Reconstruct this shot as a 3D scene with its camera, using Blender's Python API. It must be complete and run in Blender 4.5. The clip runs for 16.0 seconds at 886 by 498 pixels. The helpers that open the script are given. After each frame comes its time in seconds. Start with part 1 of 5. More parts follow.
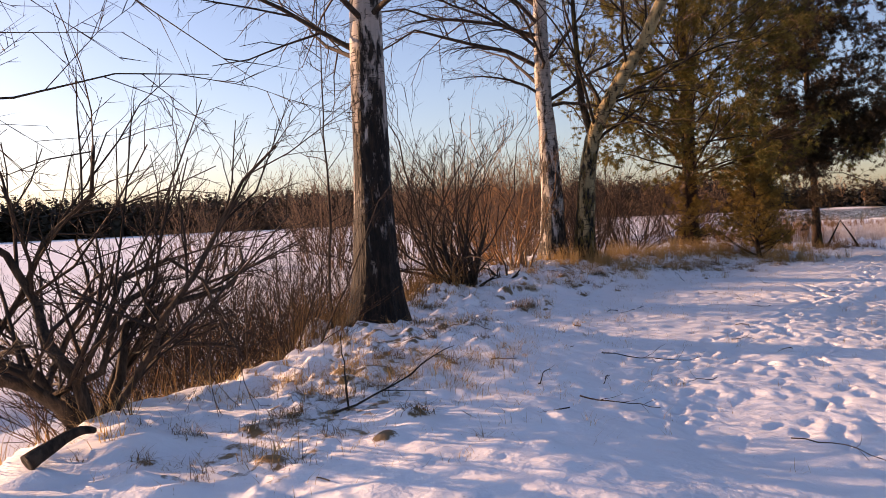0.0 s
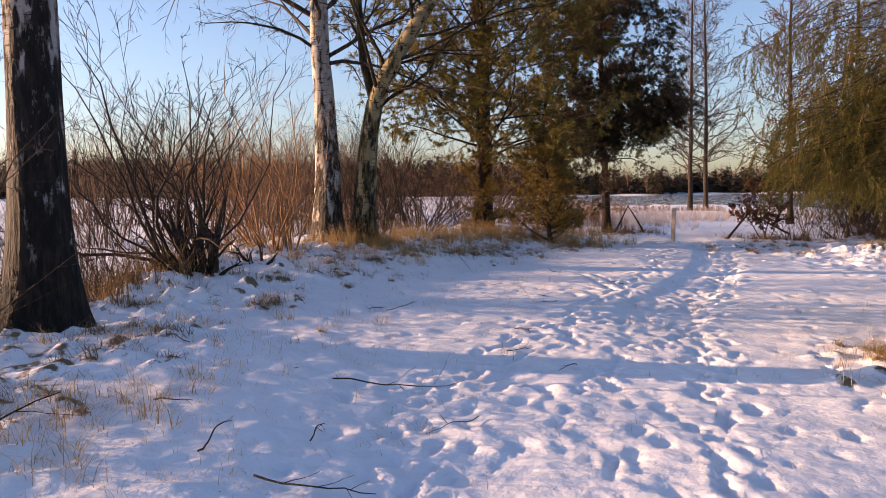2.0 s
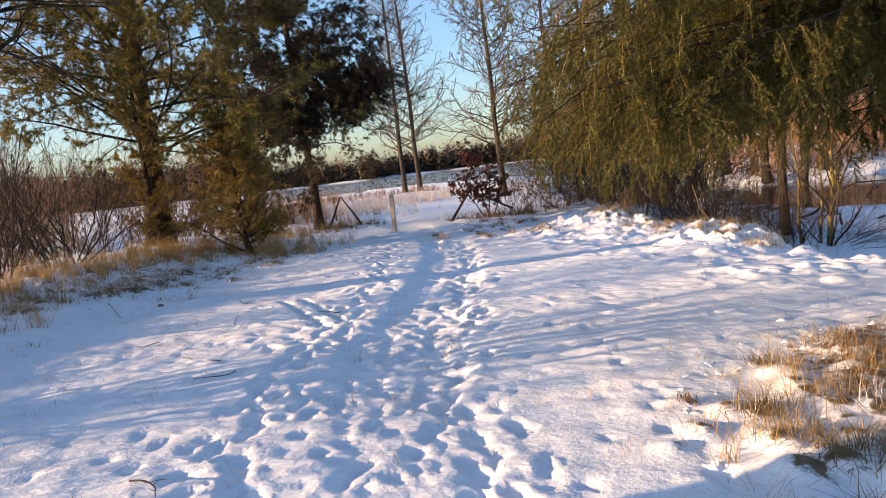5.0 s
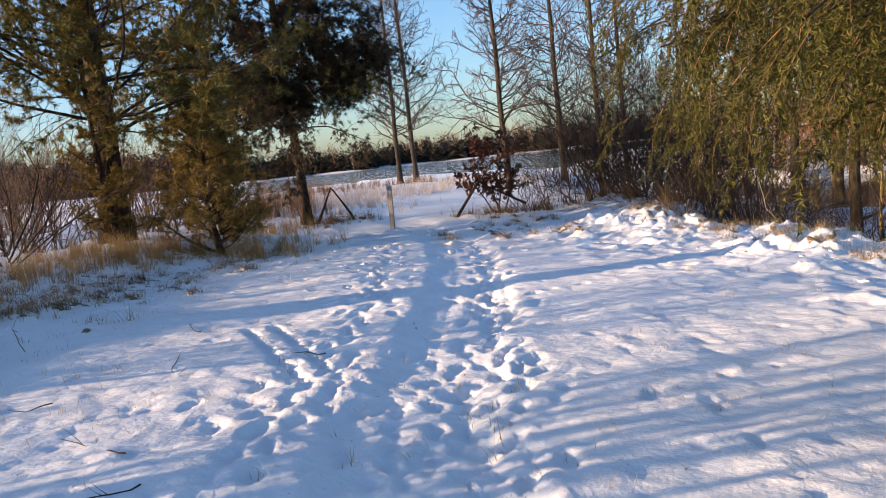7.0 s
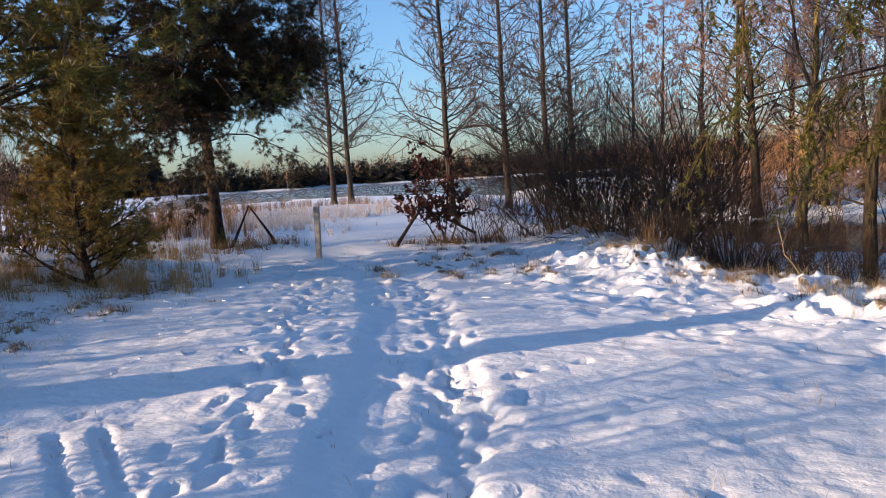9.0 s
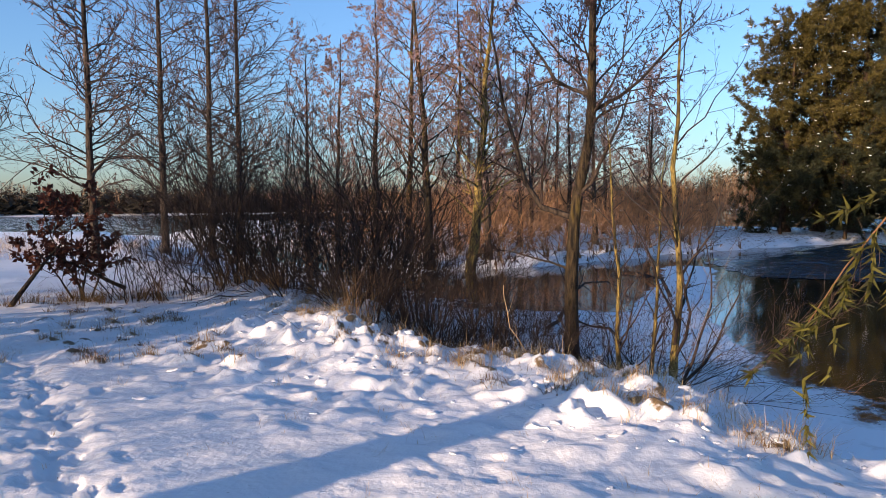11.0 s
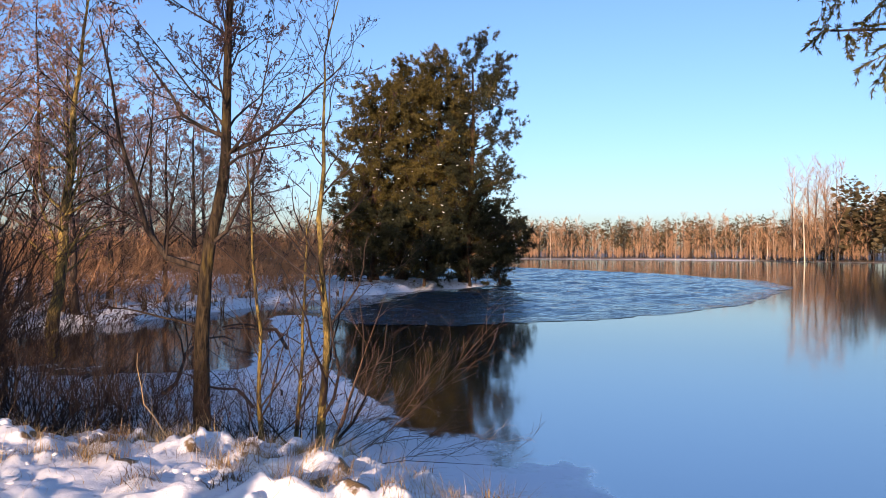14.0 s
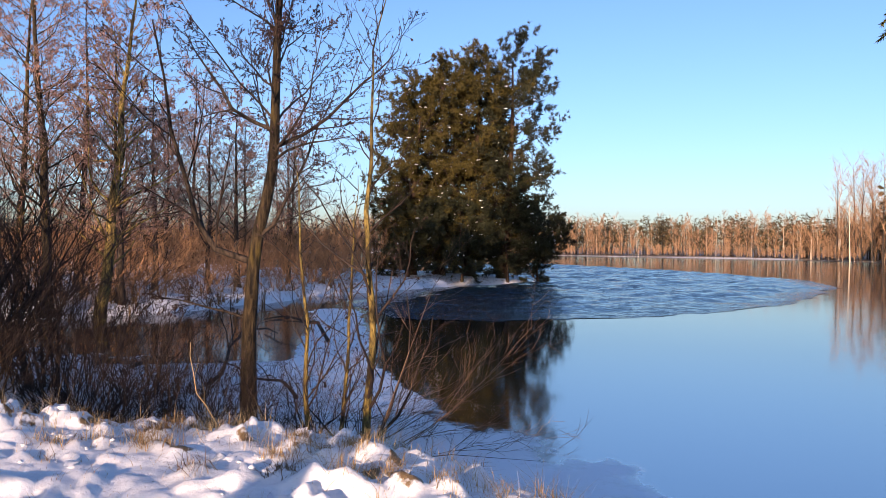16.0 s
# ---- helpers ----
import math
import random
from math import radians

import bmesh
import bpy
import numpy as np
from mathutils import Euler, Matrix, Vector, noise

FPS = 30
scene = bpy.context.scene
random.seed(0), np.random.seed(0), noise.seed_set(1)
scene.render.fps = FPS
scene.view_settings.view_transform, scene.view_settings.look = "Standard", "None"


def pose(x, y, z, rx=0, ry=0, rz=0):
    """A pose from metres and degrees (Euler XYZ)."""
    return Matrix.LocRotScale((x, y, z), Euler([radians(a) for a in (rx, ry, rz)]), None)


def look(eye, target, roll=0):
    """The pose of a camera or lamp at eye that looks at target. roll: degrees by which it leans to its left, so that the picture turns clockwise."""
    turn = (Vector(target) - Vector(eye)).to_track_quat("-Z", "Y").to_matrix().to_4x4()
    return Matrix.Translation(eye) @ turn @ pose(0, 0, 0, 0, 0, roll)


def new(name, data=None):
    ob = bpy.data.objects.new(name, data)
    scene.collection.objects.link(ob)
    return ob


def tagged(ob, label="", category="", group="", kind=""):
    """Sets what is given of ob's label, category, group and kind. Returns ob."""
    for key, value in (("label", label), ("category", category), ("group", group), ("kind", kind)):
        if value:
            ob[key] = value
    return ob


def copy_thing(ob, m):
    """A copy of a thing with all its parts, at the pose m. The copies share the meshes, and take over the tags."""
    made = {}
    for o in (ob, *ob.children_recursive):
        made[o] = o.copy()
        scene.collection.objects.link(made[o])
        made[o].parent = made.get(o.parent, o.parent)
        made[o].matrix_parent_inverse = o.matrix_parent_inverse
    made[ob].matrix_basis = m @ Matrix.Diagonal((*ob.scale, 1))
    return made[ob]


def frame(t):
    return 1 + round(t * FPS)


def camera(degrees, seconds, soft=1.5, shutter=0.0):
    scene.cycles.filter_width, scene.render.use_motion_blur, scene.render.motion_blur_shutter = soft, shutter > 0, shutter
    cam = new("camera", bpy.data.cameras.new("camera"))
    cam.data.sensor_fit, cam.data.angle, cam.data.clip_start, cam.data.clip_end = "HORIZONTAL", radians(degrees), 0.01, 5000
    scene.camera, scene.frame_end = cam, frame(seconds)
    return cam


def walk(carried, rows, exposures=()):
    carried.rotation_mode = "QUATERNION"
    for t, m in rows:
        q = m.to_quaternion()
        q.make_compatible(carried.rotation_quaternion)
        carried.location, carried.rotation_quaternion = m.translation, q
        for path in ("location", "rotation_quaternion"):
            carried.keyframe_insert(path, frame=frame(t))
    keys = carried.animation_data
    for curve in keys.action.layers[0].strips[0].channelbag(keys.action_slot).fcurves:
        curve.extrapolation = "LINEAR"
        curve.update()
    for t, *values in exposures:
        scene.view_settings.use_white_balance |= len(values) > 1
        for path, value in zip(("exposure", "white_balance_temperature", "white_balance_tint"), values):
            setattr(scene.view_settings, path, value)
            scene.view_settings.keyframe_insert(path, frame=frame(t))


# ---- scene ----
cam = camera(59.7, 16.0, soft=0.8)
METRES, EYE, TILT, LEAN, TURN = 14.286, 1.5, 0.72, 1.58, -14.3
ROWS = [
    (0.0, 0.0, 0.0, 0.0, -0.06, -2.82, 1.19),
    (0.5, 0.0188, 0.0353, -0.0001, -5.12, -4.03, 1.24),
    (1.0, 0.0348, 0.0732, -0.0008, -8.52, -4.85, 0.92),
    (1.5, 0.0538, 0.1085, -0.0028, -11.47, -5.13, 0.03),
    (2.0, 0.068, 0.1449, -0.0038, -13.97, -4.56, -0.81),
    (2.5, 0.0862, 0.1826, -0.0034, -17.58, -4.64, -0.53),
    (3.0, 0.1067, 0.2164, -0.0035, -22.88, -4.71, 0.46),
    (3.5, 0.1243, 0.2528, -0.0034, -28.67, -4.19, 2.33),
    (4.0, 0.1477, 0.2895, -0.0016, -32.8, -4.43, 4.24),
    (6.5, 0.2567, 0.4831, -0.0053, -35.46, -6.82, 4.98),
    (7.0, 0.277, 0.519, -0.0058, -35.29, -6.6, 4.35),
    (7.5, 0.3031, 0.5547, -0.0105, -35.43, -6.2, 3.53),
    (8.0, 0.3303, 0.5963, -0.0126, -36.61, -5.63, 2.74),
    (10.5, 0.4518, 0.7541, -0.0051, -55.01, -3.78, 0.1),
    (11.0, 0.4799, 0.7818, -0.0042, -64.72, -2.14, -0.76),
    (11.5, 0.5003, 0.8039, -0.0018, -74.65, 0.04, -0.89),
    (12.0, 0.5135, 0.8184, -0.0017, -82.33, 1.32, -0.75),
    (12.5, 0.5216, 0.8279, -0.0008, -87.62, 1.73, -0.68),
    (13.0, 0.5232, 0.8325, -0.0004, -90.94, 1.78, -0.69),
    (13.5, 0.5232, 0.8328, -0.0005, -93.11, 1.81, -0.68),
    (14.0, 0.524, 0.833, -0.0004, -94.6, 1.81, -0.8),
    (14.5, 0.5243, 0.8339, -0.0003, -95.49, 1.86, -0.93),
    (15.0, 0.524, 0.8339, -0.0007, -95.68, 1.85, -1.15),
    (15.5, 0.5246, 0.8366, -0.0007, -94.81, 1.74, -1.36),
    (16.0, 0.5255, 0.8411, -0.0015, -91.95, 1.43, -1.47),
]
walk(cam, [(t, pose(0, 0, EYE, TILT, LEAN, TURN) @ pose(METRES * x, METRES * y, METRES * z, 90 + pitch, roll, yaw)) for t, x, y, z, yaw, pitch, roll in ROWS],
     exposures=[(0.0, 1.16, 7650, 35), (1.0, 1.22, 7450, 32), (3.0, 1.32, 6950, 27), (4.0, 1.5, 6850, 20), (7.0, 1.34, 6250, 14), (8.0, 1.24, 5950, 13), (10.5, 1.04, 5750, 14), (13.0, 1.0, 5930, 24), (16.0, 1.0, 5930, 24)])

# ---- world, sun ----
SUN_AZ, SUN_EL = 144.0, 10.3          # degrees from +x towards +y, and above the horizon
world = bpy.data.worlds.new("winter_sky")
scene.world = world
world.use_nodes = True
wn = world.node_tree
sky = wn.nodes.new("ShaderNodeTexSky")
sky.sky_type, sky.sun_disc = "NISHITA", False
sky.sun_elevation, sky.sun_rotation = radians(SUN_EL), radians((90 - SUN_AZ) % 360)
sky.air_density, sky.dust_density, sky.ozone_density = 1.0, 1.1, 3.3
wn.links.new(sky.outputs[0], wn.nodes["Background"].inputs[0])
wn.nodes["Background"].inputs[1].default_value = 0.12
sun_data = bpy.data.lights.new("sun", "SUN")
sun_data.energy, sun_data.angle, sun_data.color = 5.0, radians(0.5), (1.0, 0.70, 0.42)
sun = new("sun", sun_data)
sd = Vector((math.cos(radians(SUN_AZ)) * math.cos(radians(SUN_EL)), math.sin(radians(SUN_AZ)) * math.cos(radians(SUN_EL)), math.sin(radians(SUN_EL))))
sun.matrix_world = look(sd * 80, (0, 0, 0))

# ---- numbers ----
UP = np.array([0.0, 0.0, 1.0])
LAKE = -0.75


def unit(v):
    return v / np.maximum(np.linalg.norm(v, axis=-1, keepdims=True), 1e-9)


def smooth(a, b, x):
    t = np.clip((x - a) / (b - a), 0, 1)
    return t * t * (3 - 2 * t)


def hash2(i, j, seed):
    h = (i * 374761393 + j * 668265263 + seed * 974634757) & 0x7FFFFFFF
    h = ((h ^ (h >> 13)) * 1274126177) & 0x7FFFFFFF
    return ((h ^ (h >> 16)) & 0xFFFF) / 65535.0


def value_noise(x, y, seed=0):
    i, j = np.floor(x).astype(np.int64), np.floor(y).astype(np.int64)
    u, v = x - i, y - j
    u, v = u * u * u * (u * (u * 6 - 15) + 10), v * v * v * (v * (v * 6 - 15) + 10)
    a, b = hash2(i, j, seed), hash2(i + 1, j, seed)
    c, d = hash2(i, j + 1, seed), hash2(i + 1, j + 1, seed)
    return (a + (b - a) * u) * (1 - v) + (c + (d - c) * u) * v - 0.5


def fbm(x, y, scale, octaves=4, seed=0, gain=0.5):
    total, amp = 0, 1.0
    for o in range(octaves):
        c, s = math.cos(o * 1.3 + seed), math.sin(o * 1.3 + seed)
        total = total + amp * value_noise((x * c - y * s) / scale, (x * s + y * c) / scale, seed + o * 17)
        amp, scale = amp * gain, scale * 0.5
    return total


def inside_distance(x, y, poly):
    """Signed distance to a closed outline, positive inside."""
    best = np.full(x.shape, 1e9)
    inside = np.zeros(x.shape, bool)
    for (ax, ay), (bx, by) in zip(poly, poly[1:] + poly[:1]):
        dx, dy = bx - ax, by - ay
        t = np.clip(((x - ax) * dx + (y - ay) * dy) / (dx * dx + dy * dy), 0, 1)
        best = np.minimum(best, np.hypot(x - ax - t * dx, y - ay - t * dy))
        if ay != by:
            inside ^= ((ay > y) != (by > y)) & (x < (bx - ax) * (y - ay) / (by - ay) + ax)
    return np.where(inside, best, -best)


def line_distance(x, y, line):
    best = np.full(np.shape(x), 1e9)
    for (ax, ay), (bx, by) in zip(line, line[1:]):
        dx, dy = bx - ax, by - ay
        t = np.clip(((x - ax) * dx + (y - ay) * dy) / (dx * dx + dy * dy), 0, 1)
        best = np.minimum(best, np.hypot(x - ax - t * dx, y - ay - t * dy))
    return best


# the tongue of land with the trail; the headland across the bay
LAND = [(-14, -14), (-5, -2), (-2.3, 4), (-1.2, 6.0), (-0.2, 7.6), (0.9, 9.9), (2.6, 12.6), (5.0, 16.2), (8.5, 19.6), (11.5, 22),
        (16, 27), (22, 34), (30, 44), (42, 52), (60, 56), (62, 44), (48, 33), (36, 25), (29, 20), (25.5, 17), (22.6, 14.6), (20.6, 12.3), (18.6, 11.9), (17.2, 11.2),
        (17.3, 10.4), (17.3, 9.6), (16.7, 8.8), (15.6, 8.0), (14.6, 7.5), (13.9, 6.4), (13.6, 4.8), (14.2, 2), (16, -3), (18, -14)]
HEADLAND = [(60, 40), (46, 24), (36, 17.5), (33.5, 14.5), (35.5, 11), (41, 6.5), (46.5, 2.2), (50.5, -3.0), (52.5, -8.6), (57, -10.5), (64, -8), (70, 0), (85, 20), (110, 60)]
TRAIL = [(-3, -3.2), (2, 1.9), (4.5, 4.7), (6.2, 6.7), (7.9, 8.45), (8.45, 8.95), (9.45, 9.65), (10.85, 10.6), (11.8, 11.3), (12.8, 12.05), (14.3, 13.35), (16.0, 15.1), (17.3, 16.9), (18.6, 18.7), (21, 21.5), (24, 25), (30, 32)]
LEFT_LANE = [(2.6, 4.6), (3.2, 5.6), (3.75, 6.45), (4.8, 7.15), (6.4, 8.25), (7.9, 9.6), (9.0, 10.45), (10.1, 11.2), (11.4, 12.3), (13.1, 13.7), (15.1, 15.7), (16.7, 17.6)]
RIGHT_LANE = [(3.6, 3.4), (4.8, 4.7), (5.7, 5.6), (6.6, 6.5), (7.3, 7.35), (8.5, 8.4), (9.6, 9.2), (10.9, 10.25), (12.4, 11.5), (13.5, 12.25), (15.3, 14.0)]
MID_LANE = [(3.2, 4.0), (4.6, 5.6), (5.9, 6.9), (7.0, 7.8), (8.4, 9.0), (9.9, 10.2)]
ROUGH_LINES = [([(-0.6, 4.2), (0.3, 5.2), (1.1, 6.6), (1.8, 8.0), (2.6, 9.4)], 0.45, 46), ([(3.0, 10.2), (4.4, 11.6), (5.6, 12.8)], 0.5, 34),
               ([(5.6, 13.3), (7.6, 14.6), (9.3, 15.4), (11.0, 15.8), (13.2, 16.6)], 0.55, 95), ([(7.3, 5.6), (8.6, 5.4), (10.2, 5.3)], 0.36, 90), ([(6.6, 4.6), (8.4, 4.4)], 0.4, 26),
               ([(20.6, 14.0), (18.7, 12.7), (17.2, 11.4), (16.6, 10.0), (15.6, 8.9), (14.4, 8.0)], 0.4, 90), ([(15.6, 12.6), (17.4, 14.2), (18.6, 15.6)], 0.7, 46)]


def shore_radius(az):
    """How far the far shore lies from the lake's near end, by bearing."""
    return 226 - 40 * smooth(-38, -50, az) + 24 * smooth(-10, 40, az) + 5 * np.sin(az * 0.35) + 3 * np.sin(az * 0.9)


def scattered(lines, seed):
    """Spots strewn along lines of (points, spread, count), each with a size."""
    rng = np.random.default_rng(seed)
    spots = []
    for line, spread, count in lines:
        line = np.array(line, float)
        u = rng.random(count) * (len(line) - 1)
        i = np.minimum(u.astype(int), len(line) - 2)
        f = (u - i)[:, None]
        p = line[i] * (1 - f) + line[i + 1] * f + rng.normal(size=(count, 2)) * spread
        spots.append(np.concatenate([p, rng.uniform(0.45, 1.2, (count, 1))], 1))
    return np.concatenate(spots)


TUSSOCKS = scattered(ROUGH_LINES, 33)


def ground_height(x, y, fine=True):
    x, y = np.asarray(x, float), np.asarray(y, float)
    plane = -0.0211 * x * 0.97 + 0.0192 * y
    plane = np.clip(plane, -0.45, 0.32)
    s = inside_distance(x, y, LAND)
    rough = fbm(x, y, 2.4, 3, 3)
    s = s + 0.5 * fbm(x, y, 1.6, 3, 9)
    ridge = [(-1.5, 5.2), (1.4, 9.4), (5.6, 14.9), (9.5, 18.5), (13, 20)]
    bump = 0.34 * smooth(3.2, 0.4, line_distance(x, y, ridge)) * smooth(7, 15, y) + 0.08 * smooth(2.2, 0.3, line_distance(x, y, ridge)) * smooth(11, 6, y)
    bump = bump + 0.16 * smooth(1.8, 0.2, line_distance(x, y, [(22, 15), (20.3, 12.8), (18.4, 12.3), (16.9, 11.0), (16.9, 9.6), (16.0, 8.8), (15, 8.2)]))
    bump = bump + 0.22 * smooth(7, 1, line_distance(x, y, [(27, 34), (32, 33), (38, 29)]))
    bump = bump + 0.15 * smooth(2.0, 0.2, line_distance(x, y, [(1.0, 3.0), (1.3, 5.4), (2.3, 7.8)]))
    bump = bump - 0.17 * smooth(2.0, 0.0, s) * smooth(12.8, 14.6, x) * smooth(11.4, 9.8, y) * smooth(26, 20, x)
    land = plane + bump + 0.05 * rough
    if fine:
        edge = smooth(3.0, 0.3, s) * smooth(-0.6, 0.2, s)
        left = smooth(4.2, 1.2, line_distance(x, y, ridge))
        calm = smooth(0.5, 1.6, line_distance(x, y, TRAIL))
        lumps = np.maximum(0.0, fbm(x, y, 0.30, 3, 21, 0.6)) * (1 + fbm(x, y, 0.7, 2, 23))
        pillow = smooth(0.0, 0.30, fbm(x, y, 0.5, 3, 25)) + 0.3 * fbm(x, y, 0.15, 2, 27)
        land = land + edge * (0.026 * pillow + 0.12 * lumps + 0.03 * fbm(x, y, 0.14, 2, 29, 0.7))
        bay = smooth(13.4, 15.2, x) * smooth(21, 19, x) * calm
        land = land + (0.010 + 0.05 * left) * lumps * calm + bay * (0.05 * lumps + 0.05 * np.maximum(0.0, fbm(x, y, 0.21, 2, 45, 0.6)))
        land = land + 0.010 * fbm(x, y, 0.9, 3, 41) + 0.015 * fbm(x, y, 0.24, 3, 43, 0.65) * (0.3 + 0.7 * calm)
    f = -0.79 * x + 0.62 * (y - 8)
    r = np.hypot(x - 10, y - 9)
    az = np.degrees(np.arctan2(y - 9, x - 10))
    field = -0.55 + 0.0085 * np.maximum(0, r - 40) * smooth(52, 95, az) + 0.05 * rough
    bed = -1.5 + (field + 1.5) * smooth(0, 5, f)
    w = smooth(-0.75, 0.3, s)
    z = bed + (land - bed) * w
    s2 = inside_distance(x, y, HEADLAND) + 1.2 * fbm(x, y, 5, 3, 5)
    z2 = -1.5 + (1.1 + 0.25 * smooth(0, 8, s2) + 0.25 * fbm(x, y, 1.1, 3, 31) * (1 if fine else 0)) * smooth(-0.9, 0.9, s2)
    z = np.maximum(z, z2)
    far = -1.5 + (1.15 + 0.004 * np.maximum(0, r - 230)) * smooth(-4, 4, r - shore_radius(az))
    z = np.maximum(z, np.minimum(far, 3.0))
    return z


def gh(x, y):
    return float(ground_height(np.array([x]), np.array([y]))[0])


# ---- mesh builders ----
def mesh_object(name, pieces, material, parent=None, label="", shade=True):
    """One mesh object from (vertices, faces) arrays; faces of three or four corners."""
    verts, loops, totals, base = [], [], [], 0
    for v, f in pieces:
        v, f = np.asarray(v, np.float32).reshape(-1, 3), np.asarray(f, np.int64)
        if not len(f):
            continue
        verts.append(v)
        loops.append((f + base).ravel())
        totals.append(np.full(len(f), f.shape[1]))
        base += len(v)
    verts, loops, totals = np.concatenate(verts), np.concatenate(loops), np.concatenate(totals)
    me = bpy.data.meshes.new(name)
    me.vertices.add(len(verts))
    me.vertices.foreach_set("co", verts.ravel())
    me.loops.add(len(loops))
    me.loops.foreach_set("vertex_index", loops.astype(np.int32))
    me.polygons.add(len(totals))
    starts = np.concatenate([[0], np.cumsum(totals)[:-1]]).astype(np.int32)
    me.polygons.foreach_set("loop_start", starts)
    me.polygons.foreach_set("use_smooth", np.full(len(totals), shade))
    me.update(calc_edges=True)
    me.materials.append(material)
    ob = new(name, me)
    if parent:
        ob.parent = parent
    if label:
        ob["label"] = label
    return ob


def stuff(ob):
    ob["kind"] = "stuff"
    return ob


def tube_parts(name, P, R, sides, mat, parent):
    """Each line as a part of its own."""
    return [mesh_object(name, [tubes(p[None], r[None], sides)], mat, parent) for p, r in zip(P, R)]


def thing(name, at, label, category, group="", kind=""):
    ob = new(name)
    ob.location = at
    ob.empty_display_size = 0.2
    return tagged(ob, label, category, group, kind)


def tubes(P, R, sides):
    """Tapered tubes along m lines of k points."""
    P, R = np.asarray(P, float), np.asarray(R, float)
    m, k, _ = P.shape
    T = unit(np.gradient(P, axis=1))
    ref = np.where(np.abs(T.mean(1, keepdims=True)[..., 2:3]) > 0.8, np.array([1.0, 0, 0]), UP)
    U = unit(np.cross(T, ref))
    V = np.cross(T, U)
    a = np.arange(sides) * 2 * np.pi / sides
    ring = P[:, :, None] + R[:, :, None, None] * (np.cos(a)[:, None] * U[:, :, None] + np.sin(a)[:, None] * V[:, :, None])
    i, j, s = np.meshgrid(np.arange(m), np.arange(k - 1), np.arange(sides), indexing="ij")
    n = (s + 1) % sides
    b = (i * k + j) * sides
    faces = np.stack([b + s, b + n, b + sides + n, b + sides + s], -1).reshape(-1, 4)
    return ring.reshape(-1, 3), faces


def stems(rng, base, direction, length, radius, k=5, wiggle=0.1, bend=0.0, tip=0.25):
    """m wandering lines from base points. bend > 0 turns them upwards, < 0 downwards, step by step."""
    m = len(base)
    d = unit(np.asarray(direction, float))
    P = np.zeros((m, k, 3))
    P[:, 0] = base
    step = np.broadcast_to(np.asarray(length, float), (m,))[:, None] / (k - 1)
    bend = np.broadcast_to(np.asarray(bend, float), (m,))[:, None]
    for q in range(1, k):
        P[:, q] = P[:, q - 1] + d * step
        d = unit(d + wiggle * rng.normal(size=(m, 3)) + bend * UP)
    R = np.broadcast_to(np.asarray(radius, float), (m,))[:, None] * np.linspace(1, tip, k)
    return P, R


def sprout(rng, P, R, n, t=(0.2, 1.0), rel=0.5, angle=(35, 60), up=0.0, bend=0.0, wiggle=0.12, k=4, rratio=0.55, tip=0.3, fall=0.5, rmin=0.0012):
    """n side branches on every line."""
    m, kk, _ = P.shape
    L = np.linalg.norm(np.diff(P, axis=1), axis=-1).sum(1)
    tt = (np.arange(n) + rng.random((m, n))) / n
    tt = t[0] + (t[1] - t[0]) * tt
    pos = np.clip(tt * (kk - 1), 0, kk - 1.001)
    i = pos.astype(int)
    fr = (pos - i)[..., None]
    rows = np.arange(m)[:, None]
    base = P[rows, i] * (1 - fr) + P[rows, i + 1] * fr
    T = unit(P[rows, i + 1] - P[rows, i])
    rad = R[rows, i] * (1 - fr[..., 0]) + R[rows, i + 1] * fr[..., 0]
    U = unit(np.cross(T, UP + 0.01 * rng.normal(size=3)))
    V = np.cross(T, U)
    phi = rng.random((m, n)) * 2 * np.pi if n > 3 else rng.random((m, 1)) * 6.283 + np.arange(n) * 2.4
    a = np.radians(rng.uniform(angle[0], angle[1], (m, n)))[..., None]
    d = np.cos(a) * T + np.sin(a) * (np.cos(phi)[..., None] * U + np.sin(phi)[..., None] * V) + up * UP
    ln = L[:, None] * rel * (1 - fall * (tt - t[0]) / (t[1] - t[0] + 1e-6)) * rng.uniform(0.6, 1.2, (m, n))
    r = np.maximum(rad * rratio, rmin)
    return stems(rng, base.reshape(-1, 3), d.reshape(-1, 3), ln.ravel(), r.ravel(), k, wiggle, bend, tip)


def slivers(rng, P, R):
    """Thin pointed twigs along lines, three corners each, for trees far from the trail."""
    d = P[:, -1] - P[:, 0]
    side = unit(np.cross(d, rng.normal(size=d.shape))) * R[:, :1] * 0.95
    v = np.stack([P[:, 0] - side, P[:, 0] + side, P[:, -1]], 1)
    return v.reshape(-1, 3), np.arange(len(v) * 3).reshape(-1, 3)


def ends(P, rng, share=1.0, t=(0.5, 1.0), n=1):
    """Points and directions along lines, for leaves and needles."""
    m, k, _ = P.shape
    rows = np.repeat(np.arange(m), n)
    rows = rows[rng.random(len(rows)) < share]
    pos = np.clip(rng.uniform(t[0], t[1], len(rows)) * (k - 1), 0, k - 1.001)
    i = pos.astype(int)
    f = (pos - i)[:, None]
    return P[rows, i] * (1 - f) + P[rows, i + 1] * f, unit(P[rows, i + 1] - P[rows, i])


def needles(rng, base, axis, n, length, width, spread=0.9):
    """n needle blades fanning out of every point."""
    b = np.repeat(base, n, 0)
    ax = np.repeat(axis, n, 0)
    d = unit(ax + spread * rng.normal(size=b.shape))
    side = unit(np.cross(d, rng.normal(size=b.shape))) * (width / 2)
    L = (length * rng.uniform(0.7, 1.2, len(b)))[:, None]
    v = np.stack([b - side, b + side, b + d * L], 1)
    return v.reshape(-1, 3), np.arange(len(b) * 3).reshape(-1, 3)


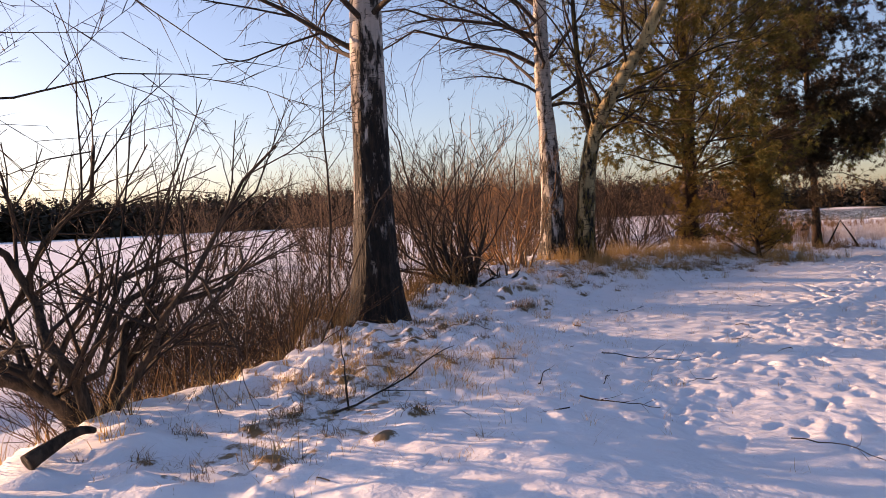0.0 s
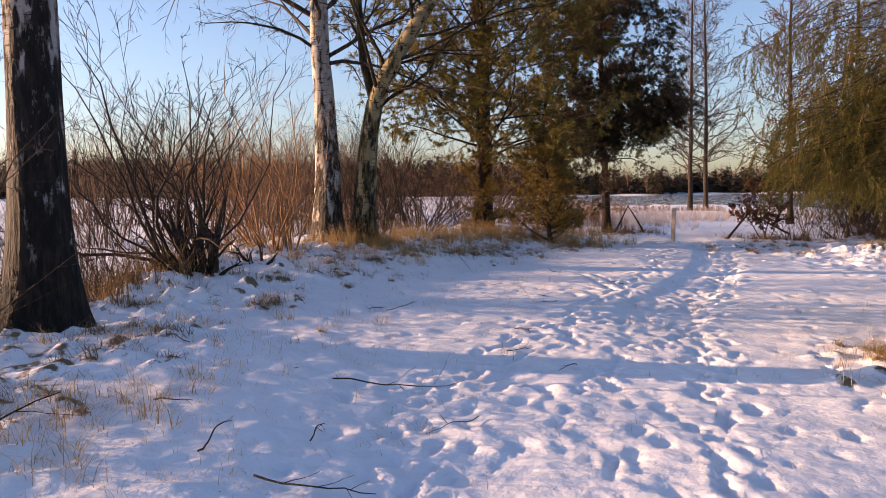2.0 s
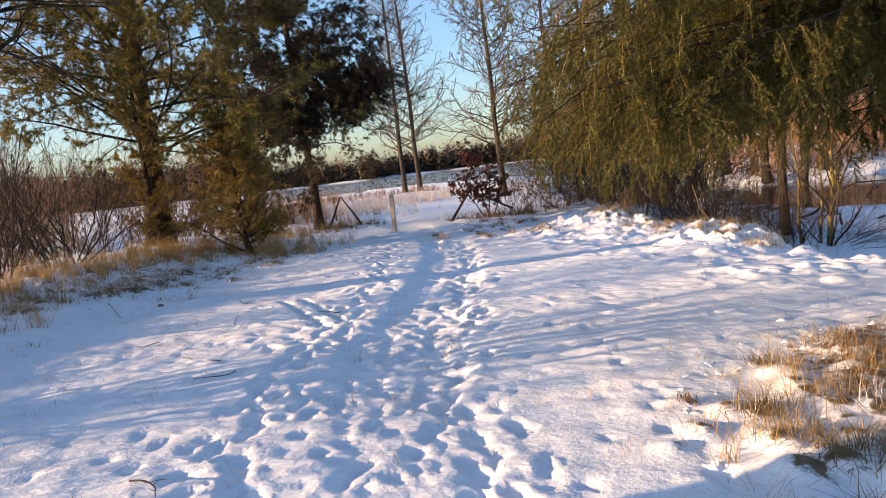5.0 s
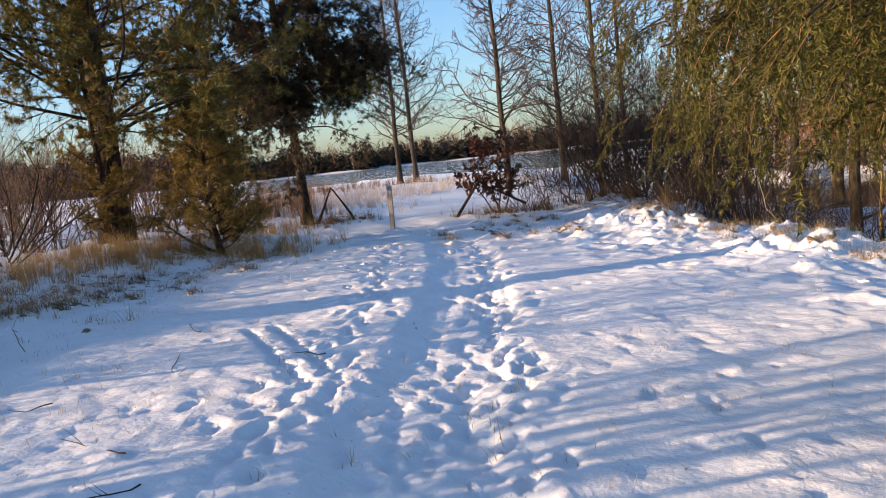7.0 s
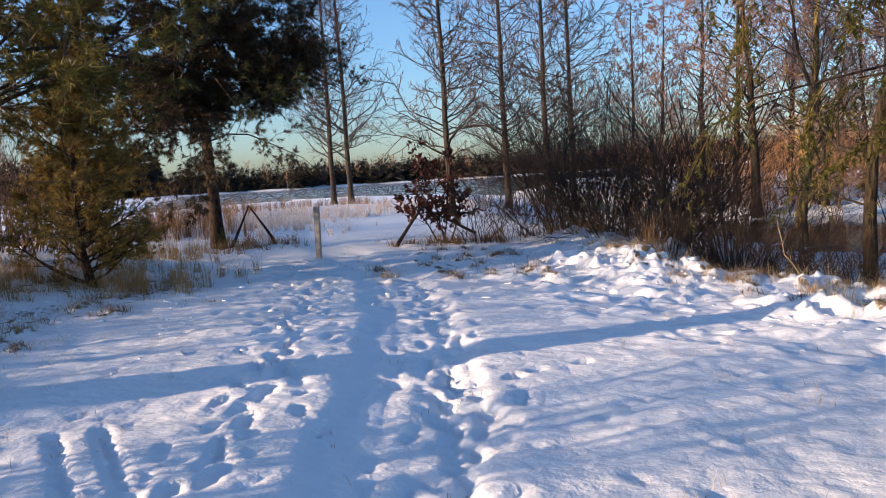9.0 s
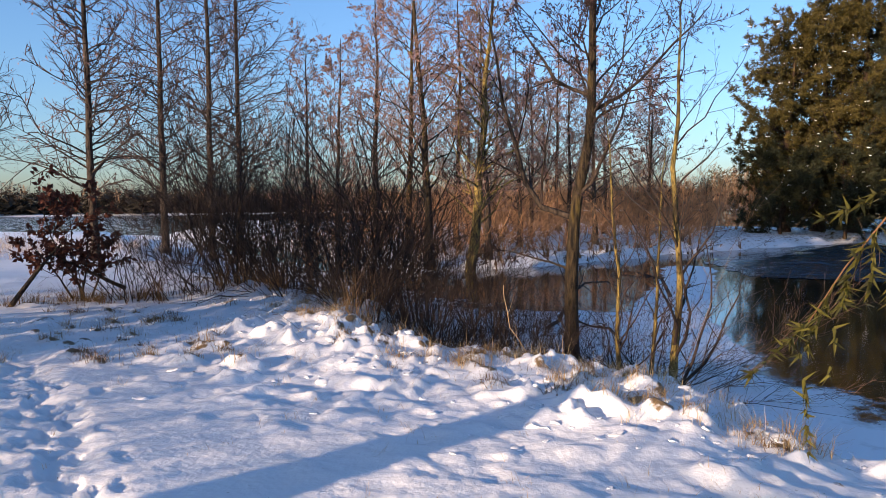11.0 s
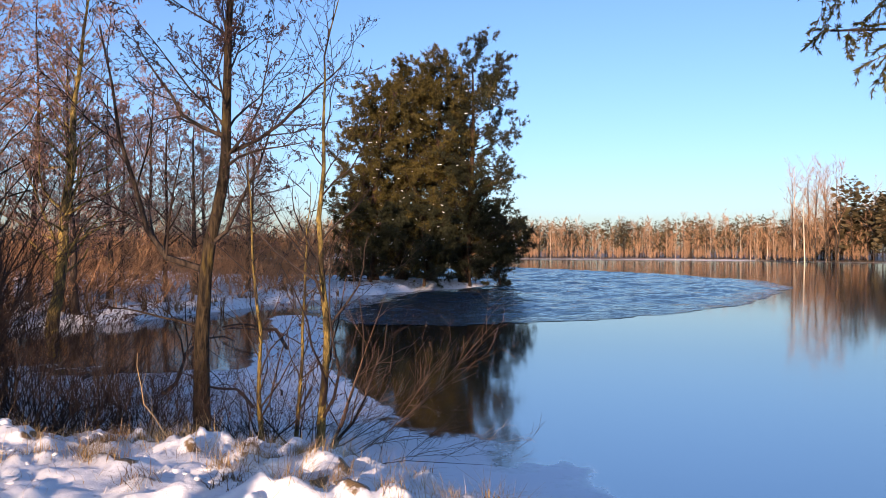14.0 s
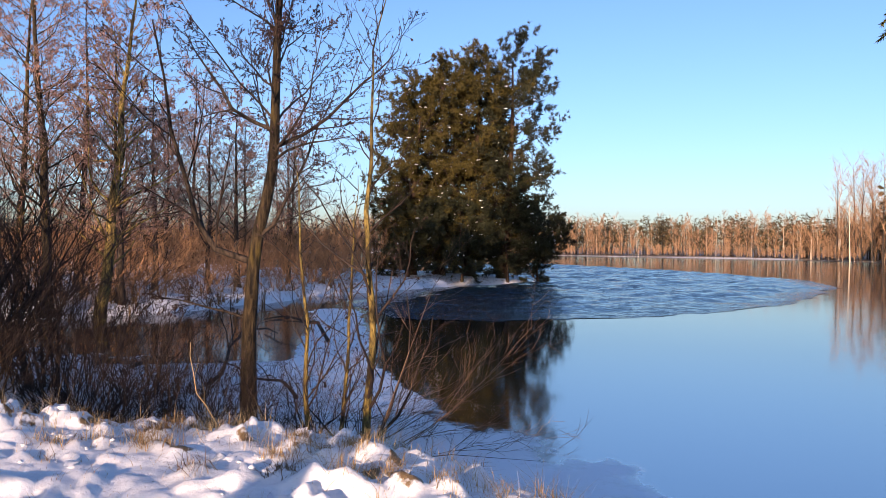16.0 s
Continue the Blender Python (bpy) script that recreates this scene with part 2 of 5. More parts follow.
def leaves(rng, base, axis, length, width, spread=0.8, fold=0.35):
    """Folded leaves: two halves that meet along the midrib."""
    n = len(base)
    d = unit(axis + spread * rng.normal(size=base.shape))
    side = unit(np.cross(d, rng.normal(size=base.shape)))
    nrm = np.cross(d, side)
    L = (length * rng.uniform(0.6, 1.25, n))[:, None]
    W = L * width / 2
    v = np.stack([base, base + d * L * 0.5 + side * W + nrm * W * fold, base + d * L, base + d * L * 0.5 - side * W + nrm * W * fold], 1)
    i = np.arange(n)[:, None] * 4
    return v.reshape(-1, 3), np.concatenate([i + [0, 1, 2], i + [0, 2, 3]])


def blades(rng, base, height, lean=0.5, width=0.006, k=3):
    """Curved grass blades."""
    n = len(base)
    a = rng.random(n) * 6.283
    out = np.stack([np.cos(a), np.sin(a), np.zeros(n)], 1)
    side = np.stack([-np.sin(a), np.cos(a), np.zeros(n)], 1)
    h = (height * rng.uniform(0.5, 1.2, n))[:, None]
    ln = (lean * rng.uniform(0.2, 1.6, n))[:, None] * h
    v = []
    for q in range(k):
        s = q / (k - 1)
        c = base + UP * h * (s - 0.25 * s * s * ln / h) + out * ln * s * s
        w = width / 2 * (1 - 0.85 * s)
        v += [c - side * w, c + side * w]
    v = np.stack(v, 1)
    i = np.arange(n)[:, None] * 2 * k
    f = np.concatenate([i + [2 * q, 2 * q + 1, 2 * q + 3, 2 * q + 2] for q in range(k - 1)])
    return v.reshape(-1, 3), f


def grid_axis(a, b, step, lo, hi, ratio, ratio_lo=None):
    mid = np.arange(a, b + step / 2, step)
    up, d, p = [], step, mid[-1]
    while p < hi:
        d *= ratio
        p += d
        up.append(p)
    dn, d, p = [], step, mid[0]
    while p > lo:
        d *= ratio_lo or ratio
        p -= d
        dn.append(p)
    return np.concatenate([dn[::-1], mid, up])


def grid_faces(nx, ny):
    i, j = np.meshgrid(np.arange(nx - 1), np.arange(ny - 1), indexing="ij")
    b = i * ny + j
    return np.stack([b, b + ny, b + ny + 1, b + 1], -1).reshape(-1, 4)


# ---- materials ----
def material(name, base, rough=0.8, metallic=0.0, specular=0.4):
    m = bpy.data.materials.new(name)
    m.use_nodes = True
    b = m.node_tree.nodes["Principled BSDF"]
    b.inputs["Base Color"].default_value = (*base, 1)
    b.inputs["Roughness"].default_value = rough
    b.inputs["Metallic"].default_value = metallic
    b.inputs["Specular IOR Level"].default_value = specular
    return m, m.node_tree, b


def node(nt, kind, **inputs):
    n = nt.nodes.new(kind)
    for k, v in inputs.items():
        n.inputs[k.replace("_", " ")].default_value = v
    return n


def coords(nt, scale=(1, 1, 1)):
    tc = nt.nodes.new("ShaderNodeTexCoord")
    mp = nt.nodes.new("ShaderNodeMapping")
    mp.inputs["Scale"].default_value = scale
    nt.links.new(tc.outputs["Object"], mp.inputs[0])
    return mp.outputs[0]


def noise_out(nt, vec, scale, detail=5.0, rough=0.6):
    n = node(nt, "ShaderNodeTexNoise", Scale=scale, Detail=detail, Roughness=rough)
    nt.links.new(vec, n.inputs["Vector"])
    return n.outputs["Fac"]


def ramp(nt, fac, stops):
    r = nt.nodes.new("ShaderNodeValToRGB")
    while len(r.color_ramp.elements) < len(stops):
        r.color_ramp.elements.new(0.5)
    for e, (p, c) in zip(r.color_ramp.elements, stops):
        e.position, e.color = p, (*c, 1) if len(c) == 3 else c
    nt.links.new(fac, r.inputs[0])
    return r.outputs[0]


def mix(nt, fac, a, b):
    n = nt.nodes.new("ShaderNodeMix")
    n.data_type = "RGBA"
    for src, dst in ((fac, n.inputs[0]), (a, n.inputs[6]), (b, n.inputs[7])):
        if isinstance(src, (tuple, float, int)):
            dst.default_value = src if isinstance(src, (float, int)) else (*src, 1)
        else:
            nt.links.new(src, dst)
    return n.outputs[2]


def maths(nt, op, a, b=0.0):
    n = nt.nodes.new("ShaderNodeMath")
    n.operation = op
    for src, dst in ((a, n.inputs[0]), (b, n.inputs[1])):
        if isinstance(src, (float, int)):
            dst.default_value = src
        else:
            nt.links.new(src, dst)
    return n.outputs[0]


def bump(nt, bsdf, height, strength, distance):
    b = node(nt, "ShaderNodeBump", Strength=strength, Distance=distance)
    nt.links.new(height, b.inputs["Height"])
    nt.links.new(b.outputs[0], bsdf.inputs["Normal"])


def attribute(nt, name):
    a = nt.nodes.new("ShaderNodeAttribute")
    a.attribute_name = name
    return a.outputs["Fac"]


def bark_material(name, dark, light, scale=6.0, stretch=0.25, moss=0.0, moss_colour=(0.16, 0.15, 0.03)):
    m, nt, b = material(name, dark, 0.9, 0, 0.2)
    v = coords(nt, (1, 1, stretch))
    n1, n2 = noise_out(nt, v, scale * 4, 6), noise_out(nt, v, scale * 0.5, 3)
    col = ramp(nt, n1, [(0.35, dark), (0.65, light)])
    if moss:
        col = mix(nt, ramp(nt, n2, [(0.62 - 0.3 * moss, (0, 0, 0)), (0.75 - 0.3 * moss, (1, 1, 1))]), col, moss_colour)
    nt.links.new(col, b.inputs["Base Color"])
    bump(nt, b, n1, 1.0, 0.045)
    return m


def birch_material(name, white=(0.50, 0.465, 0.42), dark=(0.030, 0.024, 0.018), rough_to=1.6, span=1.6, furrow_top=(0.075, 0.055, 0.036)):
    """White bark with dark lenticels and patches; furrowed and dark towards the foot."""
    m, nt, b = material(name, white, 0.75, 0, 0.3)
    tc = nt.nodes.new("ShaderNodeTexCoord")
    sep = nt.nodes.new("ShaderNodeSeparateXYZ")
    nt.links.new(tc.outputs["Object"], sep.inputs[0])
    flat, tall = coords(nt, (1, 1, 7)), coords(nt, (1, 1, 0.22))
    patch = noise_out(nt, coords(nt, (1, 1, 0.32)), 9.0, 6, 0.65)
    line = noise_out(nt, flat, 6, 4)
    furrow = noise_out(nt, tall, 22, 5)
    foot = maths(nt, "MAXIMUM", maths(nt, "MULTIPLY", maths(nt, "SUBTRACT", rough_to, sep.outputs[2]), 0.05 / span), -0.09)
    p = ramp(nt, maths(nt, "ADD", patch, foot), [(0.50, (0, 0, 0)), (0.57, (1, 1, 1))])
    whites = mix(nt, ramp(nt, line, [(0.57, (0, 0, 0)), (0.66, (1, 1, 1))]), mix(nt, ramp(nt, noise_out(nt, tall, 5, 4), [(0.35, (0, 0, 0)), (0.65, (1, 1, 1))]), white, tuple(c * 0.5 for c in white)), dark)
    darks = ramp(nt, furrow, [(0.44, tuple(c * 0.4 for c in dark)), (0.60, furrow_top), (0.72, tuple(c * 1.5 for c in furrow_top))])
    nt.links.new(mix(nt, p, whites, darks), b.inputs["Base Color"])
    bump(nt, b, maths(nt, "MULTIPLY", furrow, p), 1.0, 0.09)
    return m


def varied_material(name, a, b_col, rough=0.85, trans=0.0, scale=3.0):
    """Colour that changes from piece to piece, for leaves, needles, twigs and blades."""
    m, nt, b = material(name, a, rough, 0, 0.25)
    geo = nt.nodes.new("ShaderNodeNewGeometry")
    n = noise_out(nt, coords(nt), scale, 3)
    f = maths(nt, "ADD", maths(nt, "MULTIPLY", geo.outputs["Random Per Island"], 0.5), maths(nt, "MULTIPLY", n, 0.6))
    nt.links.new(ramp(nt, f, [(0.25, a), (0.8, b_col)]), b.inputs["Base Color"])
    if trans:
        b.inputs["Transmission Weight"].default_value = 0
        tr = nt.nodes.new("ShaderNodeBsdfTranslucent")
        tr.inputs[0].default_value = (*b_col, 1)
        ms = nt.nodes.new("ShaderNodeMixShader")
        ms.inputs[0].default_value = trans
        out = nt.nodes["Material Output"]
        nt.links.new(b.outputs[0], ms.inputs[1])
        nt.links.new(tr.outputs[0], ms.inputs[2])
        nt.links.new(ms.outputs[0], out.inputs[0])
    return m


def snow_material():
    m, nt, b = material("snow", (0.86, 0.87, 0.9), 0.55, 0, 0.3)
    v = coords(nt)
    big, mid, fine, speck = noise_out(nt, v, 0.9, 4), noise_out(nt, v, 7, 5), noise_out(nt, v, 60, 4), noise_out(nt, v, 26, 5, 0.7)
    snow = mix(nt, ramp(nt, big, [(0.3, (0, 0, 0)), (0.7, (1, 1, 1))]), (0.80, 0.81, 0.83), (0.88, 0.885, 0.90))
    earth = ramp(nt, mid, [(0.3, (0.05, 0.032, 0.018)), (0.7, (0.22, 0.15, 0.075))])
    bare = maths(nt, "ADD", attribute(nt, "bare"), maths(nt, "MULTIPLY", maths(nt, "SUBTRACT", mid, 0.5), 1.5))
    col = mix(nt, ramp(nt, bare, [(0.52, (0, 0, 0)), (0.66, (1, 1, 1))]), snow, earth)
    litter = ramp(nt, speck, [(0.685, (0, 0, 0)), (0.71, (1, 1, 1))])
    col = mix(nt, litter, col, (0.14, 0.10, 0.06))
    nt.links.new(col, b.inputs["Base Color"])
    clod = noise_out(nt, v, 14, 4, 0.55)
    bump(nt, b, maths(nt, "ADD", maths(nt, "MULTIPLY", clod, 0.5), maths(nt, "ADD", maths(nt, "MULTIPLY", mid, 0.9), maths(nt, "MULTIPLY", speck, 0.08))), 0.24, 0.05)
    return m


def ice_material():
    m, nt, b = material("lake_ice", (0.05, 0.08, 0.10), 0.06, 0, 0.5)
    v = coords(nt)
    frost = attribute(nt, "frost")
    n = noise_out(nt, v, 1.1, 6, 0.65)
    cover = ramp(nt, maths(nt, "ADD", frost, maths(nt, "MULTIPLY", maths(nt, "SUBTRACT", n, 0.5), 1.2)), [(0.42, (0, 0, 0)), (0.62, (1, 1, 1))])
    dust = ramp(nt, noise_out(nt, coords(nt, (0.35, 1, 1)), 0.5, 6), [(0.35, (0, 0, 0)), (0.8, (0.12, 0.12, 0.12))])
    clear = mix(nt, dust, (0.004, 0.006, 0.008), (0.06, 0.08, 0.10))
    nt.links.new(mix(nt, cover, clear, (0.72, 0.75, 0.80)), b.inputs["Base Color"])
    nt.links.new(ramp(nt, cover, [(0, (0.07, 0.07, 0.07)), (1, (0.6, 0.6, 0.6))]), b.inputs["Roughness"])
    b.inputs["IOR"].default_value = 5.5
    bump(nt, b, noise_out(nt, v, 3.0, 4), 0.03, 0.02)
    return m


def water_material():
    m, nt, b = material("open_water", (0.012, 0.035, 0.055), 0.08, 0, 0.5)
    v = coords(nt, (1, 1, 1))
    v.node.inputs["Rotation"].default_value = (0, 0, radians(25))
    v.node.inputs["Scale"].default_value = (1.5, 0.42, 1)
    bump(nt, b, maths(nt, "ADD", noise_out(nt, v, 1.6, 3), maths(nt, "MULTIPLY", noise_out(nt, v, 6, 2), 0.35)), 1.0, 0.14)
    b.inputs["IOR"].default_value = 1.33
    return m


SNOW, ICE, WATER = snow_material(), ice_material(), water_material()
BIRCH = birch_material("birch_bark", (0.46, 0.42, 0.37), rough_to=2.9, span=1.5)
BIRCH_OLD = birch_material("old_birch_bark", (0.40, 0.36, 0.33), (0.010, 0.007, 0.006), 3.4, 0.75, (0.022, 0.015, 0.010))
BIRCH_MOSS = birch_material("mossy_birch_bark", (0.36, 0.28, 0.14), (0.012, 0.009, 0.006), 2.6, 1.6, (0.13, 0.095, 0.022))
BARK = bark_material("grey_brown_bark", (0.018, 0.014, 0.011), (0.075, 0.055, 0.04))
BARK_MOSS = bark_material("mossy_bark", (0.010, 0.008, 0.006), (0.058, 0.042, 0.022), 6, 0.25, 0.22, (0.13, 0.095, 0.018))
BARK_YELLOW = bark_material("algae_yellow_bark", (0.06, 0.045, 0.018), (0.33, 0.24, 0.065), 9, 0.4, 0.42, (0.035, 0.027, 0.014))
BARK_PINE = bark_material("pine_bark", (0.016, 0.011, 0.008), (0.075, 0.046, 0.028), 5, 0.4, 0.25, (0.11, 0.085, 0.02))
TWIG = varied_material("dark_twigs", (0.012, 0.009, 0.007), (0.052, 0.035, 0.026))
TWIG_RED = varied_material("reddish_twigs", (0.070, 0.045, 0.030), (0.21, 0.135, 0.085))
# rust-brown twigs, with orange sunlight brightened into the colour
TWIG_RUST_LIT = varied_material("sunlit_rust_brown_twigs", (0.16, 0.085, 0.040), (0.42, 0.24, 0.12))
TWIG_BROWN = varied_material("brown_twigs", (0.11, 0.058, 0.028), (0.32, 0.175, 0.08))
CATKIN = varied_material("alder_cones_and_catkins", (0.020, 0.011, 0.010), (0.085, 0.046, 0.038))
# paler pink copy of the catkins, warm sunlight put into the colour
CATKIN_SUNLIT = varied_material("sunlit_alder_catkins", (0.09, 0.054, 0.046), (0.30, 0.18, 0.145))
TWIG_ALDER = varied_material("young_alder_twigs", (0.10, 0.064, 0.046), (0.28, 0.18, 0.125))
REED = varied_material("brown_reeds", (0.07, 0.04, 0.02), (0.24, 0.15, 0.065), 0.85, 0.15)
LEAF_DRY = varied_material("withered_oak_leaf", (0.045, 0.016, 0.010), (0.14, 0.05, 0.03), 0.7, 0.2)
GRASS_DRY = varied_material("dry_grass", (0.20, 0.12, 0.045), (0.50, 0.34, 0.15), 0.8, 0.25)
GRASS_PALE = varied_material("pale_dry_grass", (0.34, 0.24, 0.11), (0.62, 0.46, 0.24), 0.8, 0.25)
GRASS_FROST = varied_material("frosted_grass", (0.36, 0.28, 0.22), (0.72, 0.66, 0.62), 0.8, 0.2)
NEEDLE_PINE = varied_material("pine_needles", (0.024, 0.036, 0.009), (0.13, 0.120, 0.022), 0.6, 0.15, 1.2)
NEEDLE_SPRUCE = varied_material("spruce_needles", (0.009, 0.012, 0.004), (0.130, 0.116, 0.018), 0.65, 0.12, 2.6)
NEEDLE_OLIVE = varied_material("dark_olive_pine_needles", (0.015, 0.017, 0.005), (0.105, 0.080, 0.015), 0.6, 0.06, 0.5)
# headland pine needles with the shade of right side and foot in the colour
NEEDLE_SHADED = varied_material("shaded_pine_needles", (0.008, 0.011, 0.006), (0.040, 0.042, 0.016), 0.6, 0.04, 0.8)
NEEDLE_BROWN = varied_material("withered_brown_pine_needles", (0.014, 0.012, 0.007), (0.085, 0.058, 0.030), 0.7, 0.06, 1.0)
TWIG_TALL = varied_material("tall_alder_twigs", (0.024, 0.016, 0.013), (0.085, 0.053, 0.040))
# olive needles of the broad pine, lightened in colour to look sunlit
NEEDLE_SUNLIT = varied_material("sunlit_olive_needles", (0.034, 0.037, 0.010), (0.17, 0.140, 0.030), 0.6, 0.25, 0.6)
NEEDLE_JUNIPER = varied_material("juniper_needles", (0.08, 0.06, 0.016), (0.30, 0.20, 0.045), 0.7, 0.15, 2.0)
WOOD_GREY, wnt, wb = material("weathered_wood", (0.38, 0.33, 0.27), 0.85)
wcol = ramp(wnt, noise_out(wnt, coords(wnt, (1, 1, 0.06)), 40, 5), [(0.3, (0.22, 0.18, 0.14)), (0.7, (0.50, 0.44, 0.36))])
wnt.links.new(wcol, wb.inputs["Base Color"])
bump(wnt, wb, noise_out(wnt, coords(wnt, (1, 1, 0.06)), 60, 4), 0.5, 0.01)

# ---- ground, ice, water ----
def build_ground():
    rng = np.random.default_rng(5)
    xs = grid_axis(0.2, 17.4, 0.038, -700, 900, 1.07, 1.14)
    ys = grid_axis(3.4, 15.6, 0.038, -500, 900, 1.07, 1.14)
    X, Y = np.meshgrid(xs, ys, indexing="ij")
    near = smooth(-2.5, -0.5, X) * smooth(0.2, 2.0, Y)
    Z = ground_height(X, Y, False)
    Z += (ground_height(X, Y) - Z) * near
    # the packed trail: smooth, sunken, with a trodden edge
    d = line_distance(X, Y, TRAIL)
    Z -= 0.045 * smooth(0.55, 0.30, d + 0.16 * fbm(X, Y, 0.6, 3, 51)) * smooth(6.0, 8.5, X)
    trodden = np.maximum(smooth(1.3, 0.4, line_distance(X, Y, MID_LANE)), smooth(0.5, 0.2, np.minimum(line_distance(X, Y, LEFT_LANE), line_distance(X, Y, RIGHT_LANE))))
    Z += near * 0.017 * trodden * fbm(X, Y, 0.16, 3, 77, 0.7) * (0.5 + smooth(-0.2, 0.3, fbm(X, Y, 0.8, 2, 79)))

    def window(x, y, reach):
        i0, i1 = np.searchsorted(xs, [x - reach, x + reach])
        j0, j1 = np.searchsorted(ys, [y - reach, y + reach])
        return (slice(i0, i1), slice(j0, j1)) if i1 - i0 > 2 and j1 - j0 > 2 else None

    def press(x, y, heading, long, wide, depth):
        w = window(x, y, 0.15 + long * 1.6)
        if w is None:
            return
        u, v = X[w] - x, Y[w] - y
        c, q = math.cos(heading), math.sin(heading)
        along, across = (u * c + v * q) / long, (-u * q + v * c) / (wide * (1 + 0.18 * np.sin((u * c + v * q) / long * 2.2)))
        r = (along ** 2 + across ** 2) * (1 + 0.7 * fbm(X[w], Y[w], 0.10, 2, 69))
        Z[w] += -depth * smooth(1.2, 0.75, r) * (1 - 0.25 * along) + 0.10 * depth * np.exp(-((r - 1.6) ** 2) * 2.5)

    def footsteps(line, offset, spread, gap, depth, start=0.0, stop=60.0):
        pts = np.array(line)
        cum = np.concatenate([[0], np.cumsum(np.linalg.norm(np.diff(pts, axis=0), axis=1))])
        step, foot = start, 1
        while step < min(cum[-1], stop):
            x, y = np.interp(step, cum, pts[:, 0]), np.interp(step, cum, pts[:, 1])
            h = math.atan2(np.interp(step + 0.2, cum, pts[:, 1]) - y, np.interp(step + 0.2, cum, pts[:, 0]) - x)
            o = offset + 0.07 * foot + rng.normal() * spread
            press(x - math.sin(h) * o, y + math.cos(h) * o, h + rng.normal() * 0.16 + 0.10 * foot, rng.uniform(0.08, 0.15), rng.uniform(0.032, 0.052), depth * rng.uniform(0.35, 1.2))
            step, foot = step + gap * rng.uniform(0.6, 1.4), -foot

    for line, offset, spread, gap, depth in ((LEFT_LANE, 0.0, 0.07, 0.2, 0.034), (LEFT_LANE, 0.18, 0.12, 0.24, 0.028), (LEFT_LANE, -0.22, 0.14, 0.3, 0.026), (RIGHT_LANE, 0.0, 0.06, 0.2, 0.034), (RIGHT_LANE, -0.12, 0.12, 0.3, 0.028),
                                             (MID_LANE, 0.0, 0.35, 0.16, 0.026), (MID_LANE, 0.35, 0.5, 0.2, 0.024), (MID_LANE, -0.4, 0.4, 0.2, 0.024)):
        footsteps(line, offset, spread, gap, depth)
    for offset, spread in ((-0.22, 0.06), (-0.12, 0.12), (-0.3, 0.12), (0.1, 0.25)):
        footsteps(TRAIL, offset, spread, 0.24, 0.016, 14.0, 32.0)
    # a pair of skid marks and the tracks of single walkers
    for u in np.linspace(0, 1, 12):
        for o in (-0.12, 0.14):
            press(9.7 - 0.75 * u + 0.8 * o, 12.0 - 1.6 * u - 0.4 * o, 1.13, 0.15, 0.04, 0.02)
    footsteps([(10.9, 9.9), (11.8, 10.4), (12.6, 10.3)], 0.0, 0.08, 0.28, 0.04)
    footsteps([(4.0, 3.2), (5.6, 4.6), (7.4, 6.0), (9.5, 7.9)], 0.0, 0.15, 0.5, 0.022)
    footsteps([(12.2, 14.4), (14.4, 15.6), (16.4, 17.2)], 0.0, 0.15, 0.4, 0.025)
    for _ in range(1100):
        x, y = rng.uniform(1, 15.5), rng.uniform(2.5, 15.5)
        if line_distance(np.array([x]), np.array([y]), TRAIL)[0] < 3:
            press(x, y, rng.uniform(0.3, 1.4), rng.uniform(0.03, 0.09), rng.uniform(0.025, 0.05), rng.uniform(0.004, 0.013))
    # the tread lines of wheels along the packed trail
    for o in (0.12, 0.17, -0.05):
        shifted = [(x - 0.7 * o, y + 0.7 * o) for x, y in TRAIL]
        Z -= 0.008 * smooth(0.035, 0.012, line_distance(X, Y, shifted)) * smooth(9.5, 11, X)
    # grass tussocks under the snow
    raised = np.zeros(Z.shape)
    for x, y, size in TUSSOCKS:
        w = window(x, y, 0.4)
        if w is not None:
            u, v = X[w] - x, Y[w] - y
            r = np.hypot(u, v) / (0.11 * size) * (1 + 0.5 * fbm(X[w], Y[w], 0.16, 2, 67))
            raised[w] = np.maximum(raised[w], 0.055 * size * np.exp(-r * r))
    Z += raised
    V = np.stack([X, Y, Z], -1).reshape(-1, 3)
    ob = mesh_object("ground", [(V, grid_faces(len(xs), len(ys)))], SNOW)
    tagged(ob, "uneven snow-covered ground with footprints and dry grass tufts", "ground", kind="structure")
    # where grass and earth show through the snow
    s = inside_distance(X, Y, LAND)
    bank = smooth(2.4, 0.2, line_distance(X, Y, [(-1.5, 5.6), (1.2, 9.9), (3.4, 12.8), (6.2, 15.6), (9.5, 18.3), (13.3, 18.6), (15.5, 21), (18, 24)]))
    bare = bank * smooth(6, 9, Y) * (0.50 - 0.26 * smooth(-0.05, 0.25, fbm(X, Y, 0.28, 3, 21)))
    for x, y, size in TUSSOCKS:
        w = window(x, y, 0.5)
        if w is not None:
            side = (X[w] - x) * 0.6 - (Y[w] - y) * 0.8
            bare[w] = np.maximum(bare[w], 0.70 * np.exp(-((X[w] - x) ** 2 + (Y[w] - y) ** 2) / (0.17 * size) ** 2) * smooth(-0.16, 0.02, side))
    bare = np.maximum(bare, 0.62 * smooth(0.15, -0.55, s) * smooth(-3.0, -0.9, s))
    bare = np.maximum(bare, 0.60 * smooth(1.5, 0.3, np.hypot((X - 9.6) / 1.7, Y - 5.3)))
    bare = np.maximum(bare, 0.50 * smooth(1.1, 0.2, line_distance(X, Y, [(0.1, 4.7), (0.9, 6.3), (1.6, 8.0)])))
    bare = np.maximum(bare, 0.36 * smooth(1.4, 0.2, line_distance(X, Y, [(17.4, 16.2), (20.5, 15.5), (21.5, 13.6)])))
